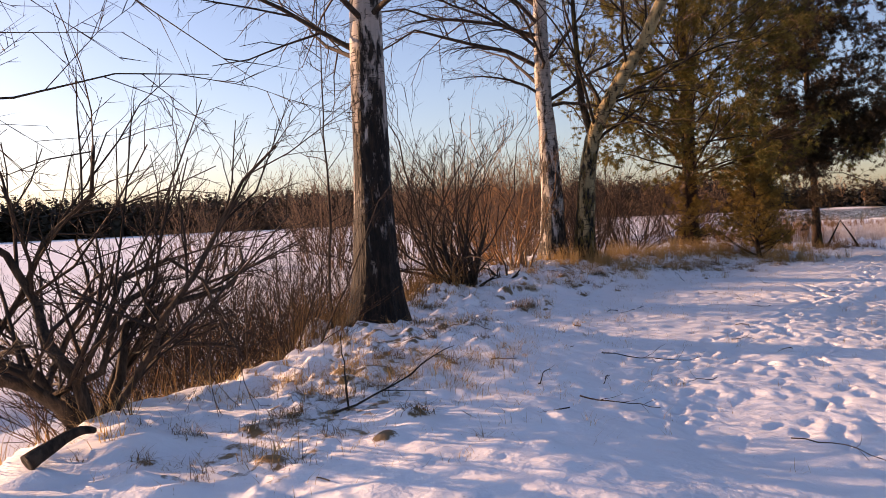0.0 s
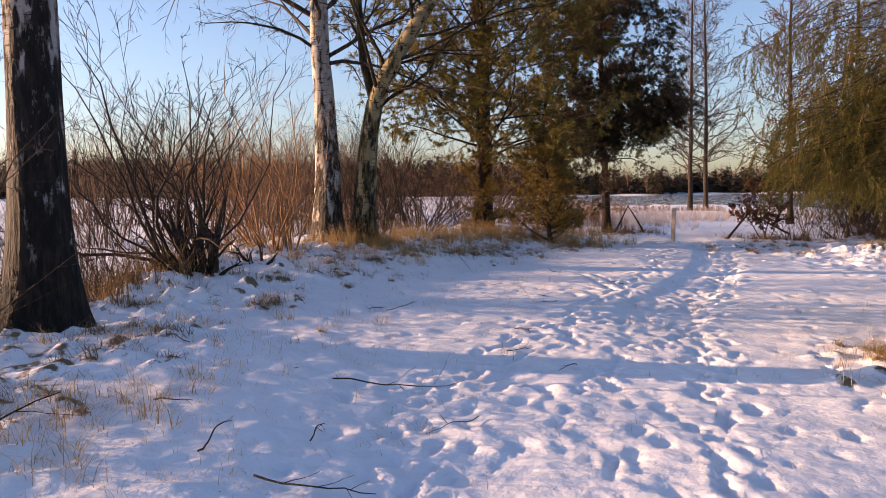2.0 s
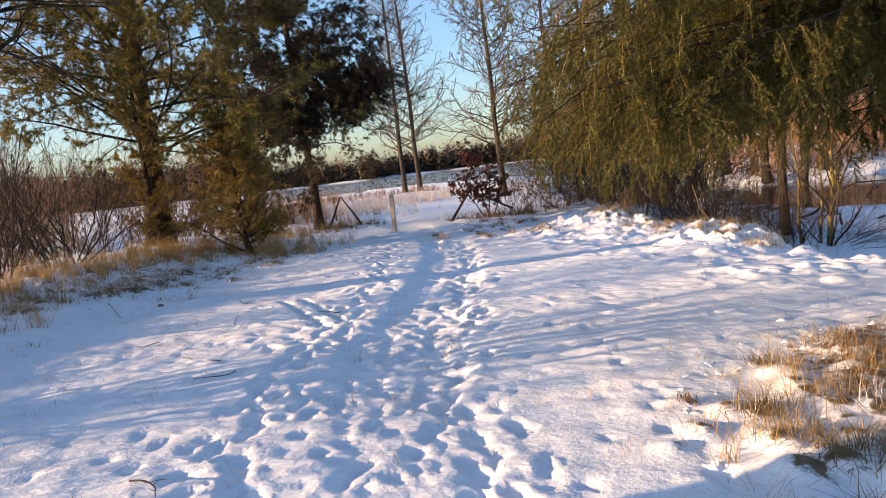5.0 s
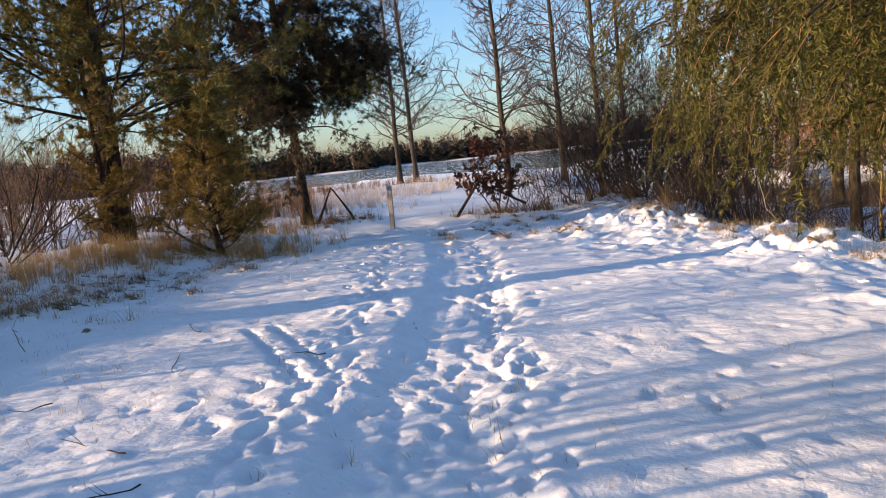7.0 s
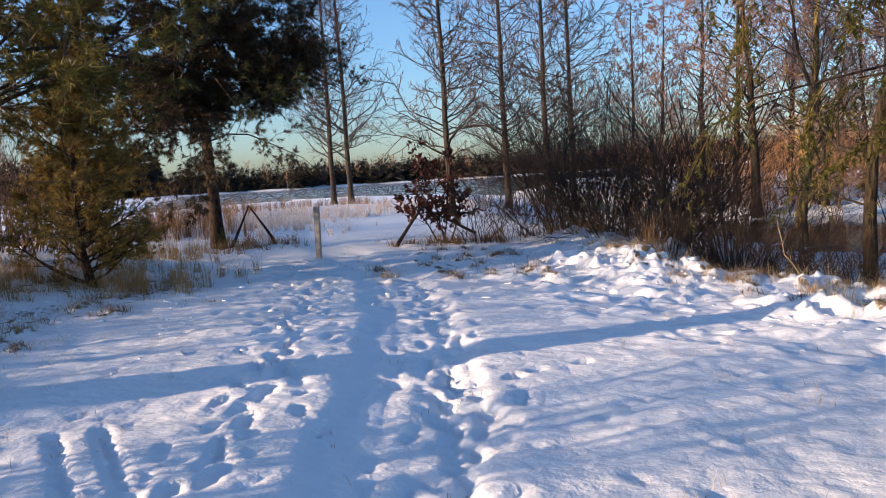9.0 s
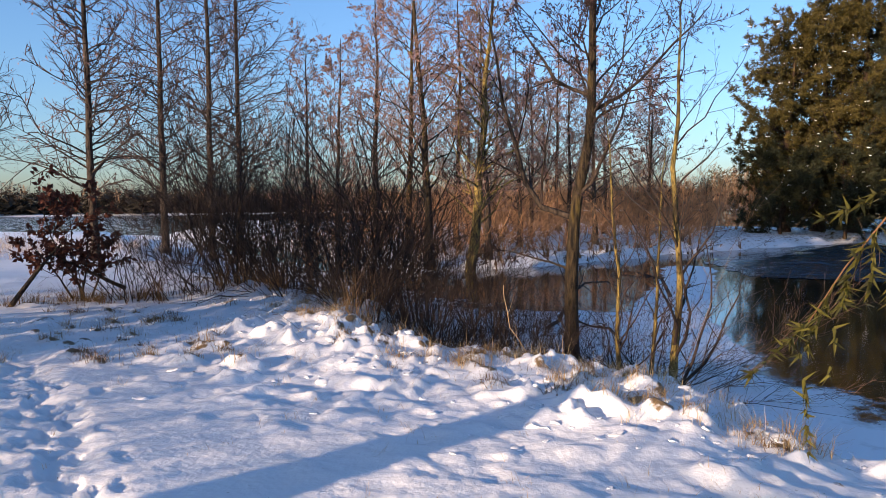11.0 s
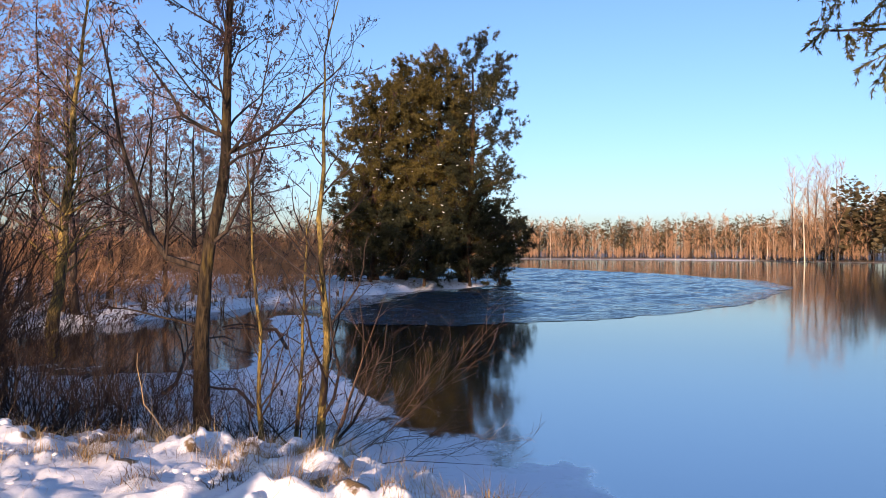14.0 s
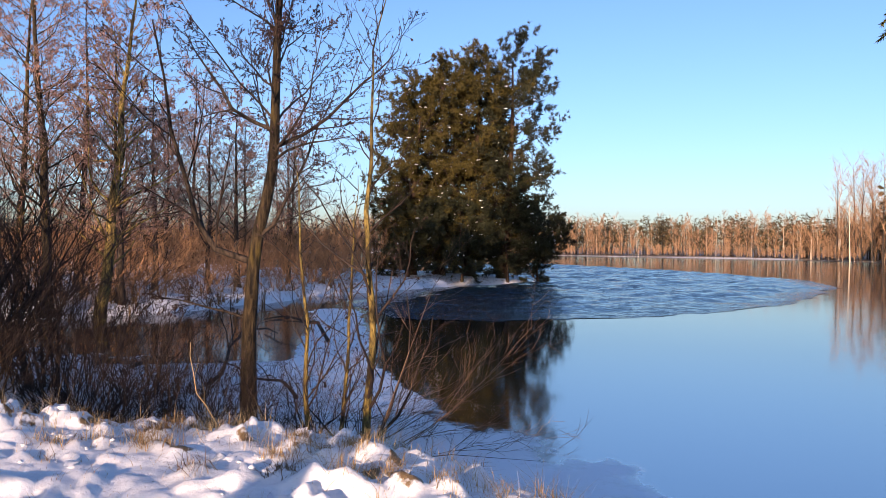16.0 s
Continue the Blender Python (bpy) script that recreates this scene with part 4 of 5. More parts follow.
# the last shrub is an addition that shades the snow left of the trail
for i, (x, y, n, h) in enumerate([(-0.6, 8.9, 16, 2.3), (0.4, 10.3, 24, 2.6), (-1.5, 9.6, 18, 2.0), (1.7, 12.0, 40, 3.1), (2.7, 13.4, 34, 2.9)]):
    shrub("willow_shrub", "leafless willow shrub with many thin upright stems", x, y, n, h, 300 + i, 0.5, (4, 48), 0.011, 5, 4, fine=2, k3=2, lean=(-0.15, 0))
bare_tree("sapling", "slender leafless sapling beside the birch", "tree", 0.95, 9.2, 4.6, 0.022, 14, limbs=14, limb_rel=0.3, sub=4, twig=3, flare=1.1, sides=6)
bare_tree("birch_tree", "thick old birch with dark furrowed foot and patchy white bark", "birch tree", 1.52, 9.45, 13.5, 0.275, 15, lean=(0.014, 0.0), split=True, limb_r=0.2, limbs=36, limb_rel=0.34, limb_t=(0.22, 0.95), limb_angle=(50, 100), twig_r=0.0042,
          sub=10, twig=6, fine=4, droop=0.22, trunk_mat=BIRCH_OLD, limb_mat=BARK, sides=16, flare=1.45, wiggle=0.012)
shrub("willow_stump", "old willow stump sprouting thin stems", 3.3, 12.2, 26, 3.0, 16, 0.3, (4, 58), 0.024, 6, 4, fine=2, lean=(-0.4, 0.05), split=True, bark=TWIG, wiggle=0.27, bend=0.08, twig_r=0.0042)
shrub("willow_stump", "broken old willow stump with thick black stems", 3.5, 12.15, 6, 1.5, 26, 0.18, (8, 40), 0.075, 3, 3, wiggle=0.2, split=True, sides=8, bark=BARK, twig_mat=TWIG, lean=(-0.25, 0.0))
shrub("willow_shrub", "brown arching leafless shrub before the birches", 5.0, 14.3, 24, 3.0, 27, 0.35, (4, 46), 0.02, 7, 4, fine=2, split=True, bark=TWIG_BROWN, twig_mat=TWIG_BROWN, wiggle=0.16, twig_r=0.0028, lean=(-0.2, 0))
shrub("willow_stool", "cut willow stool of short dark stems among dry grass", 3.5, 12.0, 11, 0.75, 17, 0.2, (5, 55), 0.032, 2, 2, wiggle=0.2, split=True, bark=BARK, twig_mat=TWIG)
shrub("willow_stool", "cut willow stool of short dark stems among dry grass", 4.35, 12.9, 8, 0.5, 24, 0.16, (10, 60), 0.026, 2, 2, wiggle=0.2, split=True, bark=BARK, twig_mat=TWIG)
bare_tree("birch_tree", "white-barked birch leaning beside a mossy twin", "birch tree", 6.45, 15.65, 12.4, 0.26, 18, lean=(-0.028, 0.01), split=True, limb_r=0.24, limbs=30, limb_rel=0.34, limb_t=(0.26, 0.95), limb_angle=(50, 95), twig_r=0.0042, boughs=[(4.3, 157, 3.9, 1.3, 0.9, 0.6, 0.7, 0.055), (3.7, 168, 2.0, 0.8, 0.9, 0.6, 0.3, 0.035), (4.9, 148, 4.4, 1.6, 0.9, 0.7, 0.8, 0.05), (4.4, -25, 1.3, 1.2, 0.8, 1.0, 0.0, 0.03), (5.6, 120, 3.0, 1.4, 0.9, 0.7, 0.5, 0.04), (5.2, 200, 3.4, 1.6, 0.9, 0.7, 0.9, 0.045)],
          sub=10, twig=6, fine=3, droop=0.18, trunk_mat=BIRCH, limb_mat=BARK, sides=14, wiggle=0.04, flare=1.6)
bare_tree("birch_tree", "leaning forked birch with yellow-green moss on its bark", "birch tree", 7.02, 15.35, 11.0, 0.215, 19, path=[(0, 0, 0), (2.3, 0.05, -0.05), (2.9, 0.16, -0.17), (4.6, 0.95, -1.0), (7.0, 1.8, -1.9), (11.0, 2.7, -2.8)], boughs=[(2.7, 135, 0.4, 5.0, 0.35, 1.0, 0.0, 0.085), (3.4, -40, 2.0, 0.2, 1.0, 1.0, 0.4, 0.03), (2.9, -60, 2.4, 0.1, 1.0, 1.0, 0.3, 0.03)], split=True, limb_r=0.25, limbs=32, limb_rel=0.34, limb_t=(0.22, 0.95),
          sub=7, twig=6, fine=2, droop=0.08, trunk_mat=BIRCH_MOSS, limb_mat=BARK_MOSS, sides=14, wiggle=0.05, flare=1.5)
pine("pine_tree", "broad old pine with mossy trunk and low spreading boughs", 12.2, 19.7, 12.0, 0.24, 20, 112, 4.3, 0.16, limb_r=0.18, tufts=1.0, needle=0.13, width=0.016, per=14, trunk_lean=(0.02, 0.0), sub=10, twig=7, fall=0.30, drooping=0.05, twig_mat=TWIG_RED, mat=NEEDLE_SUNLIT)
pine("pine_tree", "dark shaggy pine whose boughs hang over the trail", 17.9, 21.4, 10.0, 0.13, 21, 84, 3.0, 0.2, tufts=1.0, limb_r=0.2, needle=0.13, width=0.016, per=12, drooping=0.22, sub=11, twig=8, fall=0.3, twig_mat=TWIG, mat=NEEDLE_BROWN, clumps=[(19.3, 20.15, 3.9, 0.95), (18.9, 20.5, 3.4, 0.8), (18.3, 20.9, 4.4, 1.0), (17.1, 21.3, 3.3, 0.9), (17.6, 20.9, 3.1, 0.7)], side=(0.42, -0.908, 0.5, 3.4))
for i, (x, y, h, reach) in enumerate([(13.0, 17.6, 2.9, 1.15), (12.0, 19.2, 6.2, 0.8), (14.2, 19.4, 4.2, 1.3)]):
    pine("juniper_bush", "yellow-green conifer bush at the foot of the pine", x, y, h, 0.05, 22 + 50 * i, 80, reach, 0.04, tufts=1.0, needle=0.07, width=0.010, per=8, sub=8, twig=5, mat=NEEDLE_JUNIPER, fall=0.55, split=False, group="conifer bushes", category="conifer bush")
spruce("spruce_tree", "big spruce with drooping green boughs beside the trail", 11.8, 4.6, 17.0, 0.26, 23)

# shrubs behind the birches
def thicket(rows, kinds, label, group, seed, **look_of):
    """Shrubs from a few grown ones, turned and scaled."""
    made = []
    rng = random.Random(seed)
    for i, (x, y, size) in enumerate(rows):
        if i < kinds:
            made.append(shrub("leafless_shrub", label, x, y, seed=seed + i, group=group, **look_of))
            made[-1].scale = (size,) * 3
        else:
            src = made[i % kinds]
            src_scale = src.scale[0]
            copy_thing(src, Matrix.LocRotScale((x, y, max(gh(x, y), LAKE) - 0.06), Euler((0, 0, rng.uniform(0, 6.28))), (size / src_scale,) * 3))


thicket([(4.9, 16.6, 0.9), (6.6, 18.0, 1.0), (8.8, 18.8, 0.9), (10.2, 21.2, 1.1), (7.0, 23.0, 1.2), (10.5, 25, 1.3), (14.0, 23.5, 1.0), (16.0, 26.0, 1.1), (12.4, 22.6, 0.9), (15.2, 24.6, 1.0), (17.4, 27.4, 1.1), (11.4, 27.0, 1.2), (8.6, 21.4, 1.0), (13.0, 25.6, 1.1), (19.0, 30.0, 1.1)], 4,
        "reddish-brown leafless shrub behind the birches", "shrubs behind the birches", 40, n=26, height=2.9, spread=0.7, splay=(3, 42), radius=0.014, sub=6, twig=5, bark=TWIG, twig_mat=TWIG_RED, wiggle=0.16, twig_r=0.0034, k3=2)
thicket([(13, 38, 1.0), (18, 45, 1.2), (9, 42, 1.2), (4, 36, 1.0), (23, 52, 1.2), (-2, 44, 1.0), (15, 60, 1.4), (6, 58, 1.4), (10, 34, 0.9), (14, 48, 1.2), (20, 62, 1.4)], 2,
        "big reddish-brown leafless shrub out on the field", "shrubs on the field", 60, n=46, height=4.6, spread=1.6, splay=(2, 38), radius=0.03, sub=6, twig=5, bark=TWIG_RED, twig_r=0.010, k3=2)

for i, (x, y, h) in enumerate([(8.2, 17.7, 3.0), (9.7, 18.5, 3.2), (10.7, 20.5, 3.4), (9.0, 20.6, 3.4), (7.4, 16.9, 2.6)]):
    shrub("willow_shrub", "dark crooked willow shrub behind the birches", x, y, 16, h, 500 + i, 0.45, (5, 55), 0.020, 6, 4, fine=2, k3=2, wiggle=0.22, bark=TWIG, twig_r=0.004, group="dark shrubs behind the birches")

# the trail's gap: post, sticks, oak sapling
def wooden_post(x, y):
    ob = thing("wooden_post", (x, y, gh(x, y) - 0.1), "weathered upright wooden post standing in the trail", "post")
    bm = bmesh.new()
    bmesh.ops.create_cube(bm, size=1, matrix=Matrix.Translation((0, 0, 0.5)) @ Matrix.Diagonal((0.10, 0.10, 1.0, 1)))
    bmesh.ops.bevel(bm, geom=bm.edges[:], offset=0.012, segments=2, affect="EDGES")
    me = bpy.data.meshes.new("shaft")
    bm.to_mesh(me)
    bm.free()
    me.materials.append(WOOD_GREY)
    part = new("shaft", me)
    part.parent = ob
    ob.rotation_euler = (radians(1.5), radians(-2.5), 0.6)
    return ob


wooden_post(17.45, 17.85)


def stick(name, label, a, b, r, mat=None, seed=1, twigs=3, k=9, wander=0.16, category="branch"):
    """A dead branch that lies or leans from a to b."""
    rng = np.random.default_rng(seed)
    a, b = np.array(a, float), np.array(b, float)
    ob = thing(name, tuple(a), label, category)
    L = np.linalg.norm(b - a)
    P, R = stems(rng, np.zeros((1, 3)), (b - a)[None], L, r, k, wander, 0, 0.35)
    P += np.linspace(0, 1, k)[None, :, None] * ((b - a) - P[0, -1])
    Pc = np.concatenate([P[:, :1], P[:, :1], P, P[:, -1:], P[:, -1:]], 1)
    Pc[:, 0] -= (P[:, 1] - P[:, 0]) * 0.012
    Pc[:, 1] -= (P[:, 1] - P[:, 0]) * 0.01
    Pc[:, -2] += (P[:, -1] - P[:, -2]) * 0.01
    Pc[:, -1] += (P[:, -1] - P[:, -2]) * 0.012
    Rc = np.concatenate([R[:, :1] * 0.02, R[:, :1] * 0.96, R, R[:, -1:] * 0.9, R[:, -1:] * 0.02], 1)
    mesh_object("stem", [tubes(Pc, Rc, 8)], mat or BARK, ob)
    if twigs:
        P2, R2 = sprout(rng, P, R, twigs, (0.25, 0.95), 0.35, (25, 55), 0.0, 0.0, 0.14, 5, 0.55, 0.4, 0.4, 0.002)
        tube_parts("twig", P2, R2, 4, mat or BARK, ob)
    return ob


def on(x, y, dz=0.0):
    return (x, y, gh(x, y) + dz)


stick("leaning_pole", "dark dead pole propped against another in an open wedge", on(18.0, 21.0, -0.05), on(18.6, 21.0, 0.85), 0.04, seed=1, twigs=0, wander=0.03, category="pole")
stick("leaning_pole", "dark dead pole propped against another in an open wedge", on(19.3, 21.0, -0.05), on(18.6, 21.0, 0.85), 0.04, seed=2, twigs=0, wander=0.03, category="pole")
stick("leaning_pole", "dark slanting dead pole below the withered oak", on(19.3, 17.6, -0.05), on(20.1, 17.2, 1.0), 0.045, seed=3, twigs=0, wander=0.03, category="pole")
stick("leaning_pole", "dark slanting dead pole below the withered oak", on(21.0, 16.8, 0.15), on(19.9, 17.35, 0.8), 0.035, seed=4, twigs=0, wander=0.03, category="pole")


def oak_sapling(x, y):
    rng = np.random.default_rng(31)
    ob = thing("oak_sapling", (x, y, gh(x, y) - 0.05), "oak sapling holding withered dark brown leaves", "tree")
    P, R = stems(rng, np.zeros((5, 3)) + rng.normal(size=(5, 3)) * [0.1, 0.1, 0], np.array([[-0.35, 0.1, 1], [0.15, -0.1, 1], [0.5, 0, 0.8], [-0.6, 0.2, 0.9], [0.1, 0.3, 1.0]]), np.array([2.1, 1.7, 1.2, 1.4, 1.5]), 0.020, 9, 0.12, 0.05, 0.2)
    P2, R2 = sprout(rng, P, R, 9, (0.15, 1.0), 0.42, (35, 65), 0.1, 0, 0.15, 5, 0.5, 0.4, 0.4, 0.003)
    P3, R3 = sprout(rng, P2, R2, 4, (0.3, 1.0), 0.5, (30, 60), 0, 0, 0.15, 3, 0.6, 0.5)
    tube_parts("stem", P, R, 6, BARK, ob)
    stuff(mesh_object("twigs", [tubes(P2, R2, 4), tubes(P3, R3, 3)], TWIG, ob))
    b, d = ends(P3, rng, 1.0, (0.1, 1.0), 9)
    stuff(mesh_object("leaves", [leaves(rng, b, unit(d + [0, 0, -0.4]), 0.11, 0.55, 0.9)], LEAF_DRY, ob, "withered dark brown leaves", shade=False))


oak_sapling(20.6, 17.2)

# the hedge of stems along the bay
thicket([(20.6, 16.4, 0.75), (21.3, 15.4, 0.9), (22.3, 14.9, 1.1), (22.4, 13.9, 1.15), (21.4, 13.2, 1.1), (20.7, 12.6, 1.0), (19.6, 12.4, 0.8), (23.8, 16.0, 1.15), (24.5, 14.2, 1.2), (26.0, 17.3, 1.15), (22.8, 12.4, 1.0), (27.8, 19.0, 1.1), (21.9, 14.4, 0.9), (25.2, 15.6, 1.2), (23.6, 14.6, 1.2), (20.2, 12.0, 0.7), (19.0, 12.0, 0.7), (21.0, 15.9, 0.8), (29.5, 20.6, 1.1), (20.3, 11.3, 0.75), (19.3, 10.9, 0.6), (21.6, 10.8, 0.8), (22.4, 11.9, 0.9), (20.6, 10.2, 0.5)], 5,
        "dark leafless alder shrub with many thin stems on the bank", "shrubs along the bay", 80, n=22, height=3.1, spread=0.5, splay=(4, 56), radius=0.012, sub=7, twig=4, wiggle=0.24, bark=TWIG, twig_r=0.0030, k3=2)
for i, (x, y, h) in enumerate([(22.6, 14.3, 5.0), (23.8, 13.3, 4.6), (24.6, 15.8, 4.4), (21.2, 12.9, 3.6), (22.0, 15.3, 4.2), (23.0, 12.2, 4.0)]):
    shrub("willow_shrub", "tall open willow shrub with spreading dark stems", x, y, 9, h, 330 + i, 0.3, (4, 40), 0.026, 7, 5, fine=2, k3=2, wiggle=0.18, bark=BARK, twig_mat=TWIG, split=True, sides=6)
thicket([(-1.6, 9.0, 1.0), (-0.7, 9.9, 1.0), (0.1, 10.9, 1.0), (0.9, 11.9, 1.1), (1.8, 13.1, 1.1), (-1.3, 10.6, 1.2), (-0.2, 12.2, 1.2), (3.0, 14.5, 1.1), (0.6, 13.6, 1.2)], 3,
        "low tangle of dark brown leafless brush below the bank", "brush below the bank", 360, n=60, height=1.6, spread=0.7, splay=(5, 65), radius=0.009, sub=5, twig=3, bark=TWIG_BROWN, twig_mat=TWIG, twig_r=0.004, k3=2)
shrub("bramble", "tangle of dark leafless brambles at the water's edge", 18.5, 11.4, 60, 1.5, 95, 0.7, (15, 70), 0.008, 4, 3, bend=-0.03)
shrub("bramble", "tangle of dark leafless brambles at the water's edge", 17.6, 10.6, 36, 1.1, 96, 0.5, (15, 70), 0.006, 4, 3, bend=-0.03)

# tall alders beyond the gap and round the bay
for i, (x, y, h, r) in enumerate([(40.6, 39.6, 19, 0.17), (41.2, 38.8, 19, 0.17), (29.6, 23.4, 14, 0.13), (38.5, 26.5, 19, 0.17), (38.2, 24.2, 19, 0.16), (39.5, 23.6, 19, 0.15)]):
    bare_tree("alder_tree", "tall straight leafless alder with fine branches", "alder tree", x, y, h, r, 110 + i, limbs=104, limb_rel=0.22, limb_t=(0.14, 0.985), limb_angle=(55, 85), limb_up=0.12, limb_bend=0.06, sub=8, twig=5, k3=2, limb_r=0.3, split=True, limb_min=0.014,
              trunk_mat=BARK, twig_mat=TWIG_TALL, catkins=0.2, group="tall alders", wiggle=0.02, fall=0.72, twig_r=0.013, catkin_size=0.06)
grown = []
for i, (x, y, h, r, ln) in enumerate([(34.5, 17.6, 8.6, 0.13, 0.0), (37, 17.0, 10, 0.15, 0.0), (33.8, 14.3, 11, 0.16, -0.05), (33.2, 13.0, 11, 0.19, 0.10), (36.5, 19.5, 9.0, 0.13, 0.0), (40, 12, 8.0, 0.12, 0.0), (43, 9.0, 8.0, 0.12, 0.0), (46, 12.0, 8.0, 0.12, 0.0), (36.2, 15.6, 10.5, 0.14, 0.03), (35.4, 12.6, 8.5, 0.12, -0.04), (38.6, 14.2, 10, 0.13, 0.0)]):
    young = bare_tree("alder_tree", "young leafless alder with reddish twigs across the bay", "alder tree", x, y, h, r, 130 + i, lean=(ln * 0.3, -ln), limbs=50, limb_rel=0.29, limb_t=(0.2, 0.98), limb_angle=(40, 75), sub=6, twig=6, fine=3,
              trunk_mat=BARK_YELLOW if i == 3 else BARK_MOSS if i in (2, 8) else BARK, twig_mat=TWIG_ALDER, k3=2, limb_r=0.3, split=True, catkins=1.0, group="young alders across the bay", twig_r=0.008, catkin_size=0.054)
    grown.append(young)
for i, (x, y, size, turn) in enumerate([(45, 10.2, 0.9, 2.2), (48.5, 14, 1.0, 3.1), (50, 8.6, 1.0, 4.0), (52, 16, 1.05, 0.4), (47.3, 6.6, 0.9, 2.9), (53, 11, 1.1, 4.6), (56, 6, 1.1, 0.9), (58, 12, 1.2, 5.6)]):
    copy_thing(grown[(4, 5, 6, 7, 9, 10)[i % 6]], Matrix.LocRotScale((x, y, gh(x, y) - 0.12), Euler((0, 0, turn)), (size,) * 3))

bare_tree("alder_tree", "alder with yellow-lichened trunk standing at the lake's edge", "alder tree", 19.95, 9.42, 9.0, 0.118, 150, split=True, fine=2, limb_r=0.3, limbs=34, limb_rel=0.22, limb_t=(0.46, 0.97), limb_angle=(30, 80),
          sub=10, twig=8, trunk_mat=BARK_MOSS, limb_mat=BARK, catkins=1.0, sides=12, wiggle=0.03, twig_r=0.0042, catkin_size=0.032, sink=0.3, path=[(0, 0, 0), (3.0, -0.01, -0.03), (3.5, -0.05, -0.14), (3.95, -0.09, -0.26), (5.2, -0.09, -0.29), (9.0, -0.12, -0.42)],
          boughs=[(3.0, 74, 1.25, 3.0, 0.55, 1.5, 0.0, 0.045), (3.3, -120, 0.9, 1.6, 0.7, 1.2, 0.0, 0.03), (4.6, 60, 1.3, 1.3, 0.8, 1.2, 0.0, 0.03), (2.3, 80, 1.3, 0.5, 0.9, 1.0, 0.3, 0.018), (4.4, -100, 1.5, 1.2, 0.8, 1.0, 0.0, 0.028)])
for i, (x, y, h, r, ln) in enumerate([(18.45, 8.42, 6.2, 0.062, (0.02, -0.09)), (18.75, 8.75, 4.4, 0.042, (0.03, 0.02)), (18.7, 8.5, 4.0, 0.038, (0.05, -0.05))]):
    bare_tree("alder_sapling", "slender sapling with algae-yellow bark at the lake's edge", "tree", x, y, h, r, 160 + i, lean=ln, limbs=20, limb_rel=0.34, limb_t=(0.1, 0.97), limb_angle=(30, 60), sub=5, twig=4, wiggle=0.12,
              trunk_mat=BARK_YELLOW, limb_mat=TWIG, catkins=0.2, split=True, group="saplings at the lake's edge", sides=8, flare=1.2, twig_r=0.0022, sink=0.3)
shrub("willow_shrub", "low spreading willow leaning out over the ice", 18.3, 8.2, 20, 2.4, 170, 0.4, (45, 86), 0.007, 7, 4, bark=TWIG_RED, wiggle=0.16, lean=(0.3, -0.9), sink=0.1, bend=0.01)

thicket([(18.9, 10.5, 1.0), (19.5, 10.1, 0.9), (18.2, 10.1, 0.7), (19.7, 11.3, 1.1), (20.6, 10.9, 1.1), (18.6, 9.4, 0.6), (20.4, 9.7, 0.8), (21.3, 11.6, 1.1), (19.1, 11.2, 0.9), (17.6, 9.6, 0.5), (21.9, 10.2, 0.9), (18.1, 9.0, 0.6), (19.2, 8.9, 0.7), (18.8, 9.9, 0.8), (19.3, 9.6, 0.9)], 4,
        "low dark tangle of bare twigs at the lake's edge", "tangle at the lake's edge", 380, n=24, height=1.6, spread=0.45, splay=(10, 78), radius=0.008, sub=5, twig=3, wiggle=0.2, bark=TWIG, twig_r=0.0026, k3=2)
shrub("willow_shrub", "low spreading willow leaning out over the ice", 18.9, 8.6, 26, 2.3, 171, 0.4, (40, 84), 0.008, 6, 4, bark=TWIG, lean=(0.5, -0.7), sink=0.2, bend=0.02, wiggle=0.16)

# headland: shrubs and the big pine
thicket([(37, 12.5, 0.9), (39.5, 10.5, 0.8), (42.5, 7.5, 0.85), (45.5, 6.0, 1.0), (38, 16, 1.1), (43, 13, 1.2), (48, 8, 1.2), (50, 4.5, 1.0), (53, 5, 1.3), (41, 19, 1.1), (46, 18, 1.3), (52, 13, 1.4), (57, 9, 1.5), (60, 18, 1.5), (35.6, 14.0, 0.8), (40.5, 13.5, 1.0), (44.5, 9.5, 1.0), (47.2, 5.2, 0.9), (49, 12, 1.3), (36, 18.6, 1.0), (55, 2, 1.3), (62, 6, 1.5), (68, 14, 1.6)], 4,
        "rust-brown leafless shrub on the far side of the bay", "shrubs across the bay", 180, n=30, height=2.7, spread=1.3, splay=(4, 62), radius=0.02, sub=7, twig=6, wiggle=0.2, bark=TWIG_RUST_LIT, twig_r=0.008, k3=2)
# the right-hand pine and the low ones have shade put into their needle colour
for i, (x, y, h, n, reach) in enumerate([(54.6, -1.2, 10.2, 70, 3.3), (54.6, -4.8, 12.6, 84, 3.8), (53.5, -6.6, 13.0, 84, 3.5), (55.0, -3.0, 11.6, 80, 3.6), (52.0, -3.4, 4.2, 24, 2.6), (52.6, -6.4, 4.6, 24, 2.6), (53.4, -8.8, 4.2, 24, 2.4), (52.4, -0.6, 4.0, 24, 2.4)]):
    pine("pine_tree", "big dense pine leaning over the lake, flecked with snow" if i < 4 else "low bushy pine at the headland's shore, flecked with snow", x, y, h, 0.3 if i < 4 else 0.07, 200 + i, n, reach, 0.03, trunk_lean=(0.0, -0.03), tufts=1.0, needle=0.24, width=0.036, per=9, sub=9, twig=6, fall=0.2, mat=NEEDLE_SHADED if i in (2, 4, 5, 6, 7) else NEEDLE_OLIVE, angle=(50, 105), split=False, snow_caps=70 if i < 4 else 40, group="pines on the headland")


